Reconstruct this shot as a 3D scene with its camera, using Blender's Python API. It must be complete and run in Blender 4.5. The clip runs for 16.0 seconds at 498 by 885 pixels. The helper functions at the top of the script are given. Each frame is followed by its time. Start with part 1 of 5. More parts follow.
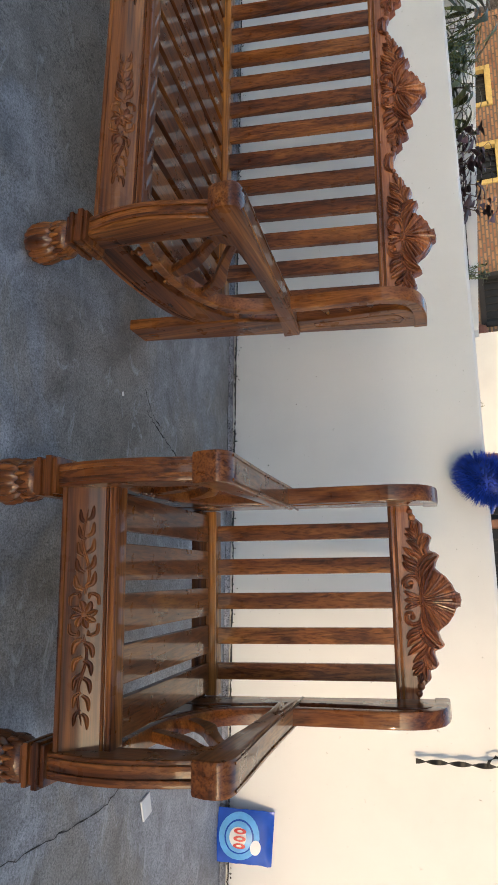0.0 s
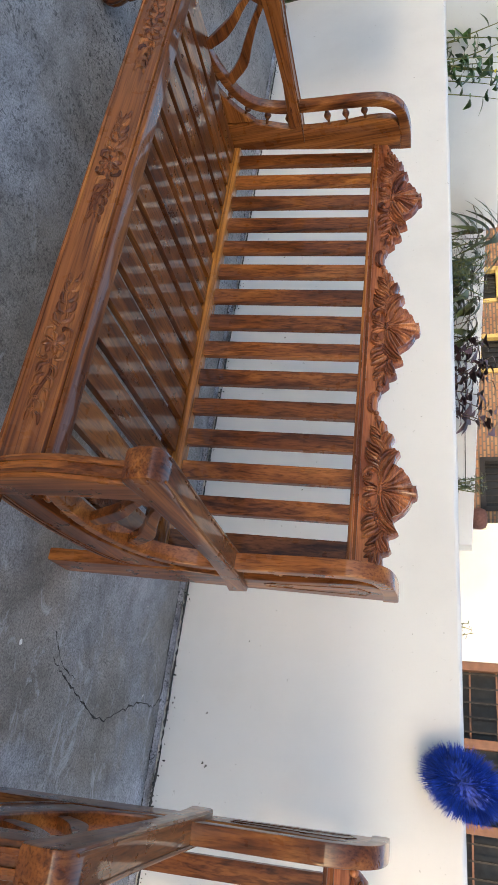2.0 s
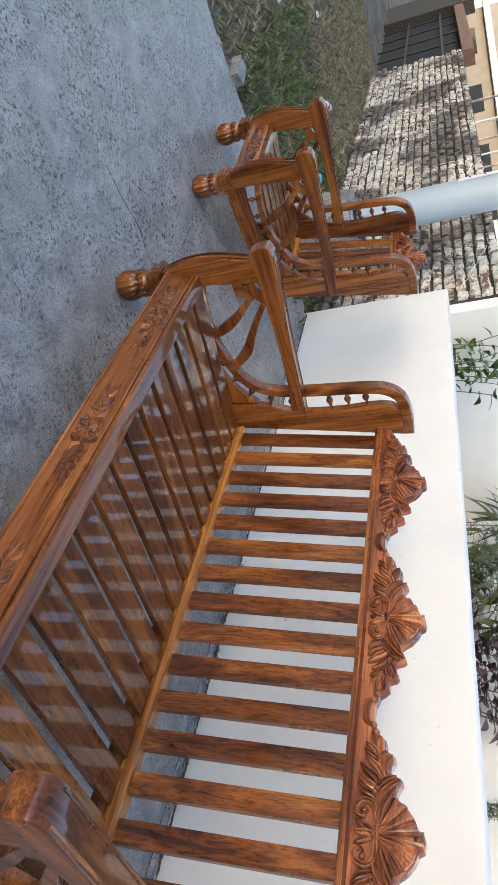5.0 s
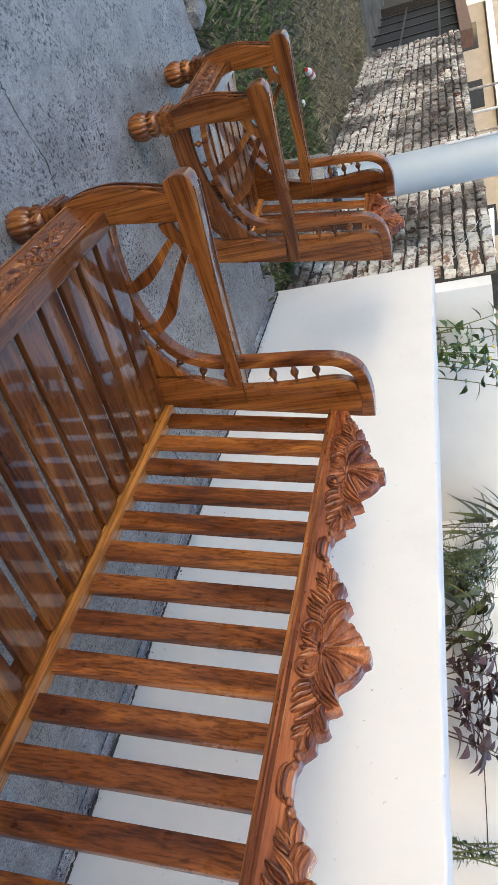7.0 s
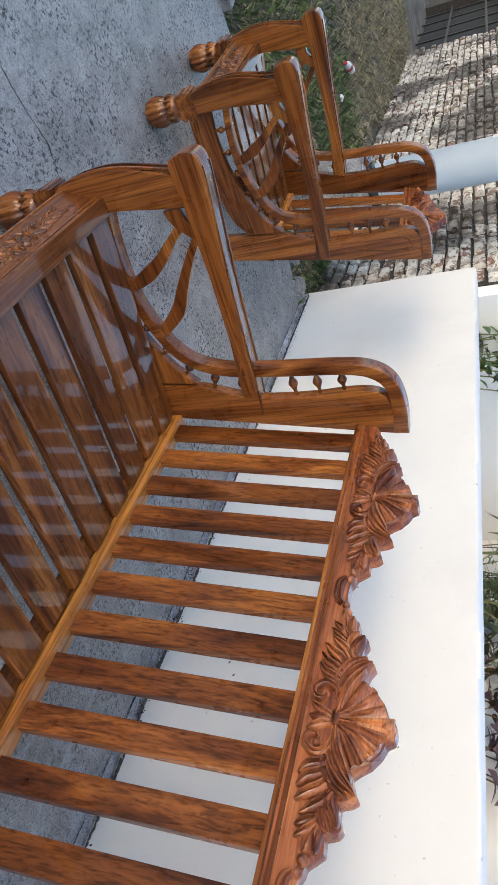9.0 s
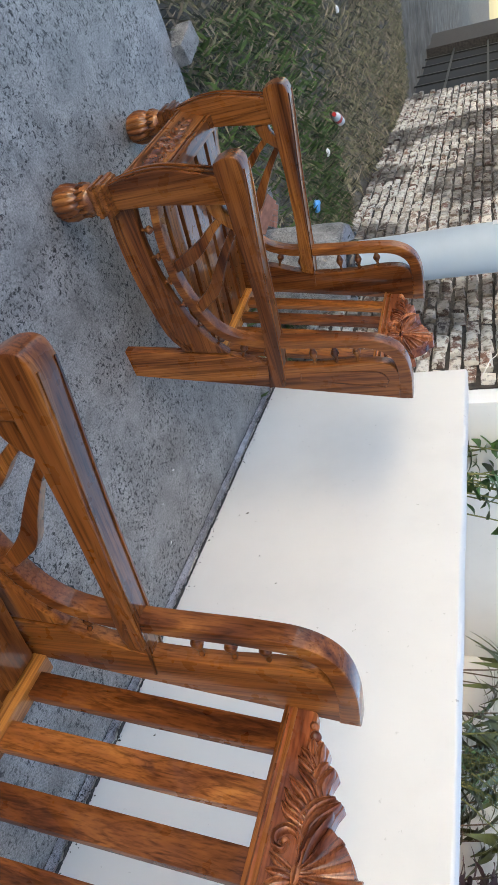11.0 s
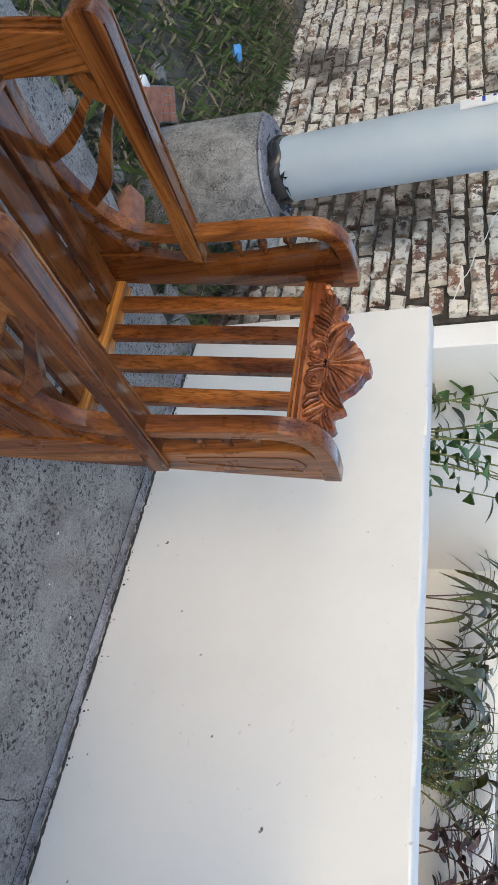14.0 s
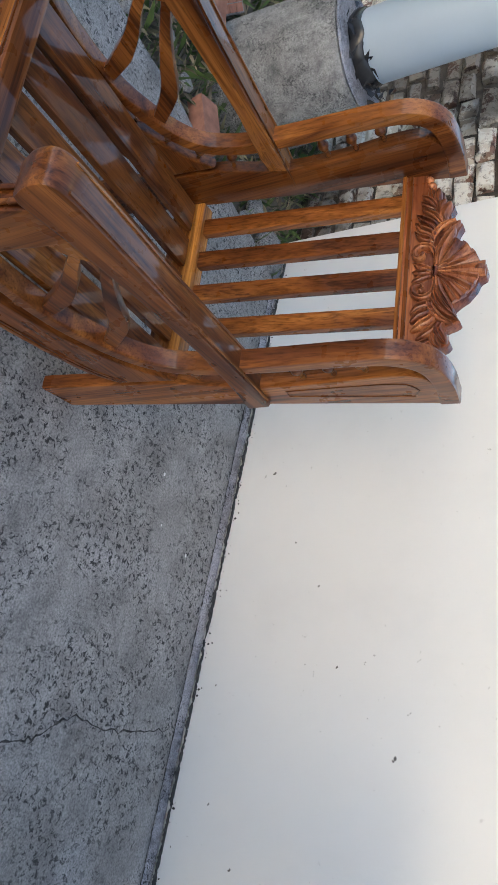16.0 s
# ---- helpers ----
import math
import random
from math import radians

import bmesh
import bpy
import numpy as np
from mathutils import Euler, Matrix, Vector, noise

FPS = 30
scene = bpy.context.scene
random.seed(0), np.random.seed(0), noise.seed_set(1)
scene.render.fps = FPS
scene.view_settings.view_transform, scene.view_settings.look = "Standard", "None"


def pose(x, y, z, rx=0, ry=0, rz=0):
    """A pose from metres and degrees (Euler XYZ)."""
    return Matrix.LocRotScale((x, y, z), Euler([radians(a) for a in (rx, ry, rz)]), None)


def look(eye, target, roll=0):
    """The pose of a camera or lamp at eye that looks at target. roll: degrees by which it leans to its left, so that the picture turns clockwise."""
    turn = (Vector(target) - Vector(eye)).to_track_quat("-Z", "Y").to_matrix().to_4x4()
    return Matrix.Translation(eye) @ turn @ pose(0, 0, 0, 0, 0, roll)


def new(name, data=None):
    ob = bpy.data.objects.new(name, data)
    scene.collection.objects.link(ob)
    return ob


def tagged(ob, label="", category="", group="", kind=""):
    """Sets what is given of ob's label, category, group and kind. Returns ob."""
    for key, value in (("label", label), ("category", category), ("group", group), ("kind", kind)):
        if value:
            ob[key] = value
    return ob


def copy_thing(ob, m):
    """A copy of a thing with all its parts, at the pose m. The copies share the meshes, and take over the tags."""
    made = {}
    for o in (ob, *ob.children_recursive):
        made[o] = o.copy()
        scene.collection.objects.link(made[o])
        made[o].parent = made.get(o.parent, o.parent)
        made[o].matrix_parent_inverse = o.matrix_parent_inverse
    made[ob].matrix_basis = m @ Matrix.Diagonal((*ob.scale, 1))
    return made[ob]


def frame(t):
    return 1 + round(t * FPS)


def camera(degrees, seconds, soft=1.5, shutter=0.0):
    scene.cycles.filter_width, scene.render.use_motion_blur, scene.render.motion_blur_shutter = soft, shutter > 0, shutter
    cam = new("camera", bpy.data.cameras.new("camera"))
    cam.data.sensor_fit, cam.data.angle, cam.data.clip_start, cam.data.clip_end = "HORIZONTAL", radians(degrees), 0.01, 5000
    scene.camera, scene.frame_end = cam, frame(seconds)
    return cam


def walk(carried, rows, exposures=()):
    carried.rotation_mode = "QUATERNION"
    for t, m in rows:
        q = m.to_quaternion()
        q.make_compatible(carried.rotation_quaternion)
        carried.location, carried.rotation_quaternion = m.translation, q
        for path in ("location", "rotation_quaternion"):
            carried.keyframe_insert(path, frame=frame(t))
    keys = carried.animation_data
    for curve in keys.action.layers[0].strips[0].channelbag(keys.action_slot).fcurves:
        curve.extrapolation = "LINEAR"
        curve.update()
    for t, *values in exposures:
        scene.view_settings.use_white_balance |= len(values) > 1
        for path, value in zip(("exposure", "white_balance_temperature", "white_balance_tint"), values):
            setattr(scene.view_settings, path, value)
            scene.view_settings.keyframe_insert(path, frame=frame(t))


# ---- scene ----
cam = camera(40.5, 16.0, 0.95)
PATH = [
    (0, (1.323, -2.985, 1.175), (0.82, -1.164, 0.518), 85.4),
    (0.5, (1.154, -2.84, 1.147), (0.513, -1.064, 0.486), 85.7),
    (1, (0.927, -2.734, 1.202), (0.11, -1.021, 0.569), 88.4),
    (1.5, (0.849, -2.714, 1.226), (0.019, -1.011, 0.583), 89.4),
    (2, (0.84, -2.712, 1.241), (-0.049, -1.037, 0.606), 88.5),
    (2.5, (0.828, -2.733, 1.267), (-0.152, -1.101, 0.654), 87.8),
    (3, (0.791, -2.755, 1.261), (-0.236, -1.156, 0.639), 88.1),
    (3.5, (0.726, -2.771, 1.281), (-0.404, -1.239, 0.667), 84.9),
    (3.7, (0.71, -2.776, 1.302), (-0.583, -1.364, 0.724), 82.1),
    (5.8, (0.496, -2.242, 1.317), (-0.997, -1.11, 0.618), 84.1),
    (6, (0.415, -2.196, 1.337), (-1.037, -0.998, 0.661), 83.5),
    (6.5, (0.307, -2.173, 1.357), (-1.115, -0.931, 0.698), 85.0),
    (7, (0.257, -2.097, 1.366), (-1.23, -0.936, 0.703), 84.6),
    (7.5, (0.217, -2.007, 1.367), (-1.27, -0.864, 0.673), 83.9),
    (8, (0.195, -1.96, 1.354), (-1.322, -0.865, 0.648), 83.2),
    (8.5, (0.162, -1.945, 1.358), (-1.356, -0.845, 0.661), 83.7),
    (9, (0.021, -1.959, 1.333), (-1.451, -0.835, 0.578), 85.7),
    (9.5, (-0.221, -2.0, 1.369), (-1.715, -0.891, 0.637), 86.4),
    (10, (-0.407, -2.014, 1.358), (-1.953, -0.955, 0.659), 87.5),
    (10.2, (-0.487, -2.007, 1.348), (-2.049, -0.971, 0.65), 88.5),
    (12.3, (-1.589, -1.967, 1.295), (-2.805, -0.599, 0.491), 88.3),
    (12.5, (-1.722, -1.942, 1.301), (-2.879, -0.535, 0.476), 88.8),
    (13, (-1.891, -1.961, 1.326), (-3.04, -0.598, 0.42), 87.7),
    (13.5, (-1.935, -2.032, 1.361), (-2.981, -0.547, 0.523), 86.7),
    (14, (-1.942, -2.104, 1.394), (-3.053, -0.596, 0.694), 88.3),
    (14.5, (-1.956, -2.12, 1.408), (-3.017, -0.589, 0.678), 88.7),
    (15, (-1.974, -2.127, 1.39), (-3.014, -0.64, 0.549), 88.6),
    (15.5, (-1.962, -2.093, 1.364), (-2.814, -0.544, 0.428), 88.1),
    (16, (-2.043, -2.038, 1.348), (-2.88, -0.513, 0.361), 86.7),
]
EXPOSURES = [(0, 1.15, 6950, 12), (0.5, 1.58, 6980, 12), (1.0, 1.66, 6930, 14), (3.5, 1.77, 6880, 14), (6.0, 2.05, 6880, 14), (7.0, 1.93, 6850, 14), (9.0, 1.97, 6820, 14), (10.2, 1.98, 6820, 14), (12.5, 1.70, 6800, 13), (13.5, 1.80, 6800, 13), (14.5, 1.62, 6820, 13), (16.0, 1.74, 6820, 13)]
walk(cam, [(t, look(eye, target, roll)) for t, eye, target, roll in PATH], EXPOSURES)
import collections

# ---- light ----
world = bpy.data.worlds.new("World")
scene.world = world
world.use_nodes = True
wn = world.node_tree.nodes
sky = wn.new("ShaderNodeTexSky")
sky.sky_type, sky.sun_disc = "NISHITA", False
sky.sun_elevation, sky.sun_rotation = radians(12), radians(155)
sky.air_density, sky.dust_density, sky.ozone_density = 1.0, 1.2, 1.5
wn["Background"].inputs[1].default_value = 0.15
world.node_tree.links.new(sky.outputs[0], wn["Background"].inputs[0])
sun = new("sun", bpy.data.lights.new("sun", "SUN"))
sun.data.energy, sun.data.angle, sun.data.color = 1.05, radians(2.0), (1.0, 0.76, 0.5)
sun.matrix_world = look((4.66, -10, 1.36), (0, 0, 0.0))

# ---- materials ----
def mat(name):
    m = bpy.data.materials.new(name)
    m.use_nodes = True
    return m, m.node_tree.nodes, m.node_tree.links, m.node_tree.nodes["Principled BSDF"]


def ramp(nodes, stops):
    r = nodes.new("ShaderNodeValToRGB")
    while len(r.color_ramp.elements) < len(stops):
        r.color_ramp.elements.new(0.5)
    for e, (p, c) in zip(r.color_ramp.elements, stops):
        e.position, e.color = p, (*c, 1)
    return r


def coords(nodes, links, scale=(1, 1, 1), shuffle=0.0):
    tc = nodes.new("ShaderNodeTexCoord")
    mp = nodes.new("ShaderNodeMapping")
    mp.inputs["Scale"].default_value = scale
    if shuffle:
        info = nodes.new("ShaderNodeObjectInfo")
        mul = nodes.new("ShaderNodeMath")
        mul.operation, mul.inputs[1].default_value = "MULTIPLY", shuffle
        add = nodes.new("ShaderNodeVectorMath")
        links.new(info.outputs["Random"], mul.inputs[0])
        links.new(tc.outputs["Object"], add.inputs[0])
        links.new(mul.outputs[0], add.inputs[1])
        links.new(add.outputs[0], mp.inputs[0])
    else:
        links.new(tc.outputs["Object"], mp.inputs[0])
    return mp


def noise_tex(nodes, links, mp, scale, detail=4.0, rough=0.6, distort=0.0):
    n = nodes.new("ShaderNodeTexNoise")
    n.inputs["Scale"].default_value, n.inputs["Detail"].default_value = scale, detail
    n.inputs["Roughness"].default_value, n.inputs["Distortion"].default_value = rough, distort
    links.new(mp.outputs[0], n.inputs["Vector"])
    return n


def mixc(nodes, links, fac, a, b, mode="MIX"):
    m = nodes.new("ShaderNodeMix")
    m.data_type, m.blend_type = "RGBA", mode
    for sock, v in ((m.inputs[0], fac), (m.inputs[6], a), (m.inputs[7], b)):
        if isinstance(v, (int, float)):
            sock.default_value = v
        elif isinstance(v, tuple):
            sock.default_value = (*v, 1)
        else:
            links.new(v, sock)
    return m.outputs[2]


def bump(nodes, links, bsdf, height, strength, dist=0.002):
    b = nodes.new("ShaderNodeBump")
    b.inputs["Strength"].default_value, b.inputs["Distance"].default_value = strength, dist
    links.new(height, b.inputs["Height"])
    links.new(b.outputs[0], bsdf.inputs["Normal"])


def wood(name, along, tint=(1, 1, 1), calm=False):
    m, n, l, p = mat(name)
    s = [13.0, 13.0, 13.0]
    s[along] = 2.6 if calm else 0.75
    mp = coords(n, l, s, 7.3)
    big = noise_tex(n, l, mp, 0.9, 4, 0.55, 1.2)
    s1 = [48.0, 48.0, 48.0]
    s1[along] = 9.0 if calm else 1.5
    veins = noise_tex(n, l, coords(n, l, s1, 7.3), 0.8, 3, 0.55, 2.2)
    s2 = [190.0, 190.0, 190.0]
    s2[along] = 5.0
    fine = noise_tex(n, l, coords(n, l, s2, 7.3), 1.0, 2, 0.6)
    c = lambda r, g, b: (r * tint[0], g * tint[1], b * tint[2])
    base = ramp(n, [(0.26, c(0.040, 0.0110, 0.0045)), (0.42, c(0.126, 0.0370, 0.0098)), (0.57, c(0.232, 0.077, 0.0185)), (0.76, c(0.39, 0.154, 0.037))])
    l.new(big.outputs[0], base.inputs[0])
    dark = ramp(n, [(0.36, (0.2, 0.15, 0.12)), (0.45, (0.72, 0.68, 0.64)), (0.5, (1, 1, 1)), (0.7, (1.1, 1.1, 1.05))])
    l.new(veins.outputs[0], dark.inputs[0])
    pores = ramp(n, [(0.32, (0.5, 0.44, 0.4)), (0.5, (1, 1, 1)), (0.7, (1.15, 1.15, 1.12))])
    l.new(fine.outputs[0], pores.inputs[0])
    col = mixc(n, l, 0.2 if calm else 0.6, base.outputs[0], dark.outputs[0], "MULTIPLY")
    col = mixc(n, l, 0.8, col, pores.outputs[0], "MULTIPLY")
    info = n.new("ShaderNodeObjectInfo")
    shade = ramp(n, [(0.0, (0.72, 0.66, 0.64)), (0.5, (1.0, 0.97, 0.97)), (1.0, (1.3, 1.3, 1.24))])
    l.new(info.outputs["Random"], shade.inputs[0])
    col = mixc(n, l, 1.0, col, shade.outputs[0], "MULTIPLY")
    l.new(col, p.inputs["Base Color"])
    rr = ramp(n, [(0.3, (0.24, 0.24, 0.24)), (0.7, (0.36, 0.36, 0.36))])
    l.new(noise_tex(n, l, coords(n, l), 14, 3).outputs[0], rr.inputs[0])
    l.new(rr.outputs[0], p.inputs["Roughness"])
    p.inputs["Specular IOR Level"].default_value = 0.12
    p.inputs["Coat Weight"].default_value, p.inputs["Coat Roughness"].default_value = 0.62, 0.05
    bump(n, l, p, fine.outputs[0], 0.06, 0.001)
    return m


WX, WY, WZ = wood("varnished_wood_x", 0), wood("varnished_wood_y", 1), wood("varnished_wood_z", 2)
WS = wood("varnished_wood_bent", 2, calm=True)
# paler, pinker tint: the sky's sheen on the carving is put into the colour
WC = wood("carved_wood_sky_sheen", 0, (1.35, 1.4, 2.4), calm=True)
WAPRON = wood("apron_carving", 0, (0.95, 0.95, 1.1), calm=True)
# crest rail likewise tinted with the reflected sky
WCREST = wood("crest_wood_sky_sheen", 0, (1.35, 1.3, 2.0), calm=True)
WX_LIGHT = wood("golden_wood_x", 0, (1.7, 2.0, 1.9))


def plaster(name, colour, dirt=(0.3, 0.28, 0.25), amount=0.7, speck=0.665):
    m, n, l, p = mat(name)
    mp = coords(n, l)
    big = noise_tex(n, l, mp, 1.3, 5, 0.6)
    r = ramp(n, [(0.3, tuple(v * 0.9 for v in colour)), (0.48, tuple(v * 0.97 for v in colour)), (0.65, colour)])
    l.new(big.outputs[0], r.inputs[0])
    spots = noise_tex(n, l, mp, 42, 4, 0.62)
    sr = ramp(n, [(speck, (0, 0, 0)), (speck + 0.05, (1, 1, 1))])
    l.new(spots.outputs[0], sr.inputs[0])
    patch = noise_tex(n, l, mp, 2.4, 3, 0.6)
    pr = ramp(n, [(0.42, (0, 0, 0)), (0.58, (1, 1, 1))])
    l.new(patch.outputs[0], pr.inputs[0])
    both = mixc(n, l, 1.0, sr.outputs[0], pr.outputs[0], "MULTIPLY")
    both = mixc(n, l, 1.0, both, (amount, amount, amount), "MULTIPLY")
    l.new(mixc(n, l, both, r.outputs[0], dirt), p.inputs["Base Color"])
    p.inputs["Roughness"].default_value = 0.75
    bump(n, l, p, noise_tex(n, l, mp, 22, 5, 0.6).outputs[0], 0.12, 0.01)
    return m


WHITE = plaster("white_limewash", (0.76, 0.75, 0.725))
WHITE_FAR = plaster("old_white_paint", (0.78, 0.78, 0.77), amount=0.3)


def concrete(name, dark, mid, light, scale=1.0, rough=0.8, pits=0.85):
    m, n, l, p = mat(name)
    mp = coords(n, l, (scale, scale, scale))
    a = noise_tex(n, l, mp, 0.9, 9, 0.66, 0.4)
    r = ramp(n, [(0.3, dark), (0.5, mid), (0.7, light)])
    l.new(a.outputs[0], r.inputs[0])
    b = noise_tex(n, l, mp, 6, 8, 0.72, 0.2)
    br = ramp(n, [(0.33, (0.5, 0.5, 0.52)), (0.5, (1, 1, 1)), (0.67, (1.35, 1.35, 1.34))])
    l.new(b.outputs[0], br.inputs[0])
    c = noise_tex(n, l, mp, 130, 4, 0.7)
    cr = ramp(n, [(0.34, (0.35, 0.35, 0.35)), (0.5, (1, 1, 1)), (0.66, (1.6, 1.6, 1.6))])
    l.new(c.outputs[0], cr.inputs[0])
    d = noise_tex(n, l, mp, 48, 5, 0.72, 0.6)
    dr = ramp(n, [(0.42, (0.05, 0.05, 0.055)), (0.485, (1, 1, 1))])
    l.new(d.outputs[0], dr.inputs[0])
    where = ramp(n, [(0.42, (0.1, 0.1, 0.1)), (0.56, (pits, pits, pits))])
    l.new(noise_tex(n, l, mp, 2.3, 4, 0.6).outputs[0], where.inputs[0])
    col = mixc(n, l, 1.0, r.outputs[0], br.outputs[0], "MULTIPLY")
    col = mixc(n, l, 0.9, col, cr.outputs[0], "MULTIPLY")
    col = mixc(n, l, where.outputs[0], col, mixc(n, l, 1.0, col, dr.outputs[0], "MULTIPLY"))
    white = noise_tex(n, l, mp, 5.0, 8, 0.8, 0.8)
    wr = ramp(n, [(0.6, (0, 0, 0)), (0.68, (0.45, 0.45, 0.45))])
    l.new(white.outputs[0], wr.inputs[0])
    col = mixc(n, l, wr.outputs[0], col, tuple(min(1, v * 1.6) for v in light))
    l.new(col, p.inputs["Base Color"])
    rr = ramp(n, [(0.35, (rough - 0.18,) * 3), (0.65, (rough,) * 3)])
    l.new(b.outputs[0], rr.inputs[0])
    l.new(rr.outputs[0], p.inputs["Roughness"])
    bump(n, l, p, d.outputs[0], 0.7, 0.008)
    return m


def floor_mat():
    """Trowelled concrete: brownish patches, bluish ones that paint in reflected sky, pale scuffs and clusters of black
    pits.
    """
    m, n, l, p = mat("worn_concrete")
    mp = coords(n, l)
    # brownish concrete to bluish grey, the blue being sky reflection put into the colour
    tone = ramp(n, [(0.36, (0.205, 0.187, 0.167)), (0.47, (0.25, 0.24, 0.228)), (0.53, (0.25, 0.258, 0.275)), (0.66, (0.35, 0.37, 0.405))])
    l.new(noise_tex(n, l, mp, 1.5, 6, 0.62, 0.7).outputs[0], tone.inputs[0])
    mid = ramp(n, [(0.32, (0.5, 0.5, 0.51)), (0.5, (1, 1, 1)), (0.68, (1.45, 1.45, 1.47))])
    b = noise_tex(n, l, mp, 7, 8, 0.7, 0.5)
    l.new(b.outputs[0], mid.inputs[0])
    fine = ramp(n, [(0.36, (0.45, 0.45, 0.45)), (0.5, (1, 1, 1)), (0.66, (1.45, 1.45, 1.45))])
    l.new(noise_tex(n, l, mp, 150, 3, 0.7).outputs[0], fine.inputs[0])
    pits = ramp(n, [(0.43, (0.04, 0.04, 0.045)), (0.475, (1, 1, 1))])
    d = noise_tex(n, l, mp, 62, 6, 0.76, 0.7)
    l.new(d.outputs[0], pits.inputs[0])
    axis = n.new("ShaderNodeSeparateXYZ")
    l.new(mp.outputs[0], axis.inputs[0])
    along = n.new("ShaderNodeMapRange")
    along.inputs["From Min"].default_value, along.inputs["From Max"].default_value = -2.0, 0.3
    l.new(axis.outputs[0], along.inputs["Value"])
    where = ramp(n, [(0.40, (0.10, 0.10, 0.10)), (0.52, (1, 1, 1))])
    l.new(noise_tex(n, l, mp, 4.5, 6, 0.7).outputs[0], where.inputs[0])
    even = mixc(n, l, along.outputs[0], (0.285, 0.276, 0.266), tone.outputs[0])
    col = mixc(n, l, 0.85, even, mid.outputs[0], "MULTIPLY")
    col = mixc(n, l, 0.75, col, fine.outputs[0], "MULTIPLY")
    fewer = mixc(n, l, along.outputs[0], where.outputs[0], mixc(n, l, 1.0, where.outputs[0], (0.3, 0.3, 0.3), "MULTIPLY"))
    col = mixc(n, l, fewer, col, mixc(n, l, 1.0, col, pits.outputs[0], "MULTIPLY"))
    scuff = ramp(n, [(0.56, (0, 0, 0)), (0.64, (0.7, 0.7, 0.7))])
    l.new(noise_tex(n, l, coords(n, l, (1.0, 2.2, 1.0)), 4.2, 9, 0.78, 1.2).outputs[0], scuff.inputs[0])
    worn = mixc(n, l, 1.0, scuff.outputs[0], along.outputs[0], "MULTIPLY")
    col = mixc(n, l, worn, col, (0.46, 0.485, 0.53))
    l.new(col, p.inputs["Base Color"])
    rr = ramp(n, [(0.35, (0.36,) * 3), (0.65, (0.62,) * 3)])
    l.new(b.outputs[0], rr.inputs[0])
    l.new(rr.outputs[0], p.inputs["Roughness"])
    bump(n, l, p, d.outputs[0], 0.5, 0.006)
    return m


FLOOR = floor_mat()
FILLET = concrete("cement_fillet", (0.17, 0.165, 0.175), (0.32, 0.315, 0.34), (0.50, 0.49, 0.52), 3.0, 0.9, 1.0)
CEMENT = concrete("rough_cement", (0.17, 0.167, 0.16), (0.27, 0.265, 0.255), (0.40, 0.395, 0.385), 3.0, 0.9)
RUBBLE = concrete("grey_render", (0.12, 0.105, 0.1), (0.22, 0.195, 0.185), (0.33, 0.3, 0.29), 2.0, 0.9)


def plain(name, colour, rough=0.5, vary=0.15, scale=12, metal=0.0, spread=0.0):
    m, n, l, p = mat(name)
    t = noise_tex(n, l, coords(n, l), scale, 4, 0.6)
    r = ramp(n, [(0.3, tuple(v * (1 - vary) for v in colour)), (0.7, tuple(min(1, v * (1 + vary)) for v in colour))])
    l.new(t.outputs[0], r.inputs[0])
    out = r.outputs[0]
    if spread:
        g = n.new("ShaderNodeNewGeometry")
        rr = ramp(n, [(0, (1 - spread,) * 3), (1, (1 + spread, 1 + spread * 0.9, 1 + spread * 0.6))])
        l.new(g.outputs["Random Per Island"], rr.inputs[0])
        out = mixc(n, l, 1.0, out, rr.outputs[0], "MULTIPLY")
    l.new(out, p.inputs["Base Color"])
    p.inputs["Roughness"].default_value, p.inputs["Metallic"].default_value = rough, metal
    return m


LEAF = plain("green_leaf", (0.055, 0.13, 0.03), 0.45, 0.3, 20, spread=0.45)
LEAF_DARK = plain("dark_strap_leaf", (0.075, 0.088, 0.03), 0.4, 0.45, 20, spread=0.5)
LEAF_FINE = plain("feathery_leaf", (0.05, 0.1, 0.035), 0.5, 0.3, 20, spread=0.4)
LEAF_PURPLE = plain("purple_leaf", (0.10, 0.055, 0.07), 0.6, 0.4, 16, spread=0.6)
STEM = plain("plant_stem", (0.16, 0.17, 0.06), 0.6, 0.3)
CANE = plain("woody_cane", (0.13, 0.09, 0.06), 0.7, 0.4, 60)
YELLOW = plain("yellow_blossom", (0.65, 0.55, 0.03), 0.5)
GRASS = plain("dry_grass", (0.165, 0.16, 0.105), 0.8, 0.3, 3, spread=0.7)
CLAY = plain("terracotta", (0.19, 0.08, 0.058), 0.8, 0.25, 18)
SOIL = plain("soil", (0.09, 0.065, 0.045), 0.95, 0.4, 30)
DARK = plain("dark_gap", (0.02, 0.02, 0.022), 0.9)
# dirt in cracks and on the wall, and the painted shadow edge of the fillet
CRACK_SHADOW = plain("crack_dirt_and_shadow", (0.045, 0.042, 0.04), 0.95, 0.9, 70)
SPECK = plain("grey_speck", (0.13, 0.12, 0.11), 0.9, 0.4, 60)
IRON = plain("black_iron", (0.03, 0.028, 0.026), 0.5, 0.3, metal=0.6)
PIPE = plain("pale_blue_pipe", (0.38, 0.45, 0.51), 0.35, 0.05, 3)
TAPE = plain("black_plastic", (0.02, 0.02, 0.022), 0.25, 0.3)
BRISTLE = plain("blue_bristle", (0.010, 0.05, 0.42), 0.5, 0.4, 30, spread=0.6)
BLUE = plain("blue_plastic", (0.01, 0.07, 0.42), 0.25, 0.2, 8)
CYAN = plain("light_blue_print", (0.10, 0.36, 0.72), 0.3, 0.2, 20)
PAPER = plain("white_paper", (0.75, 0.75, 0.74), 0.6, 0.08)
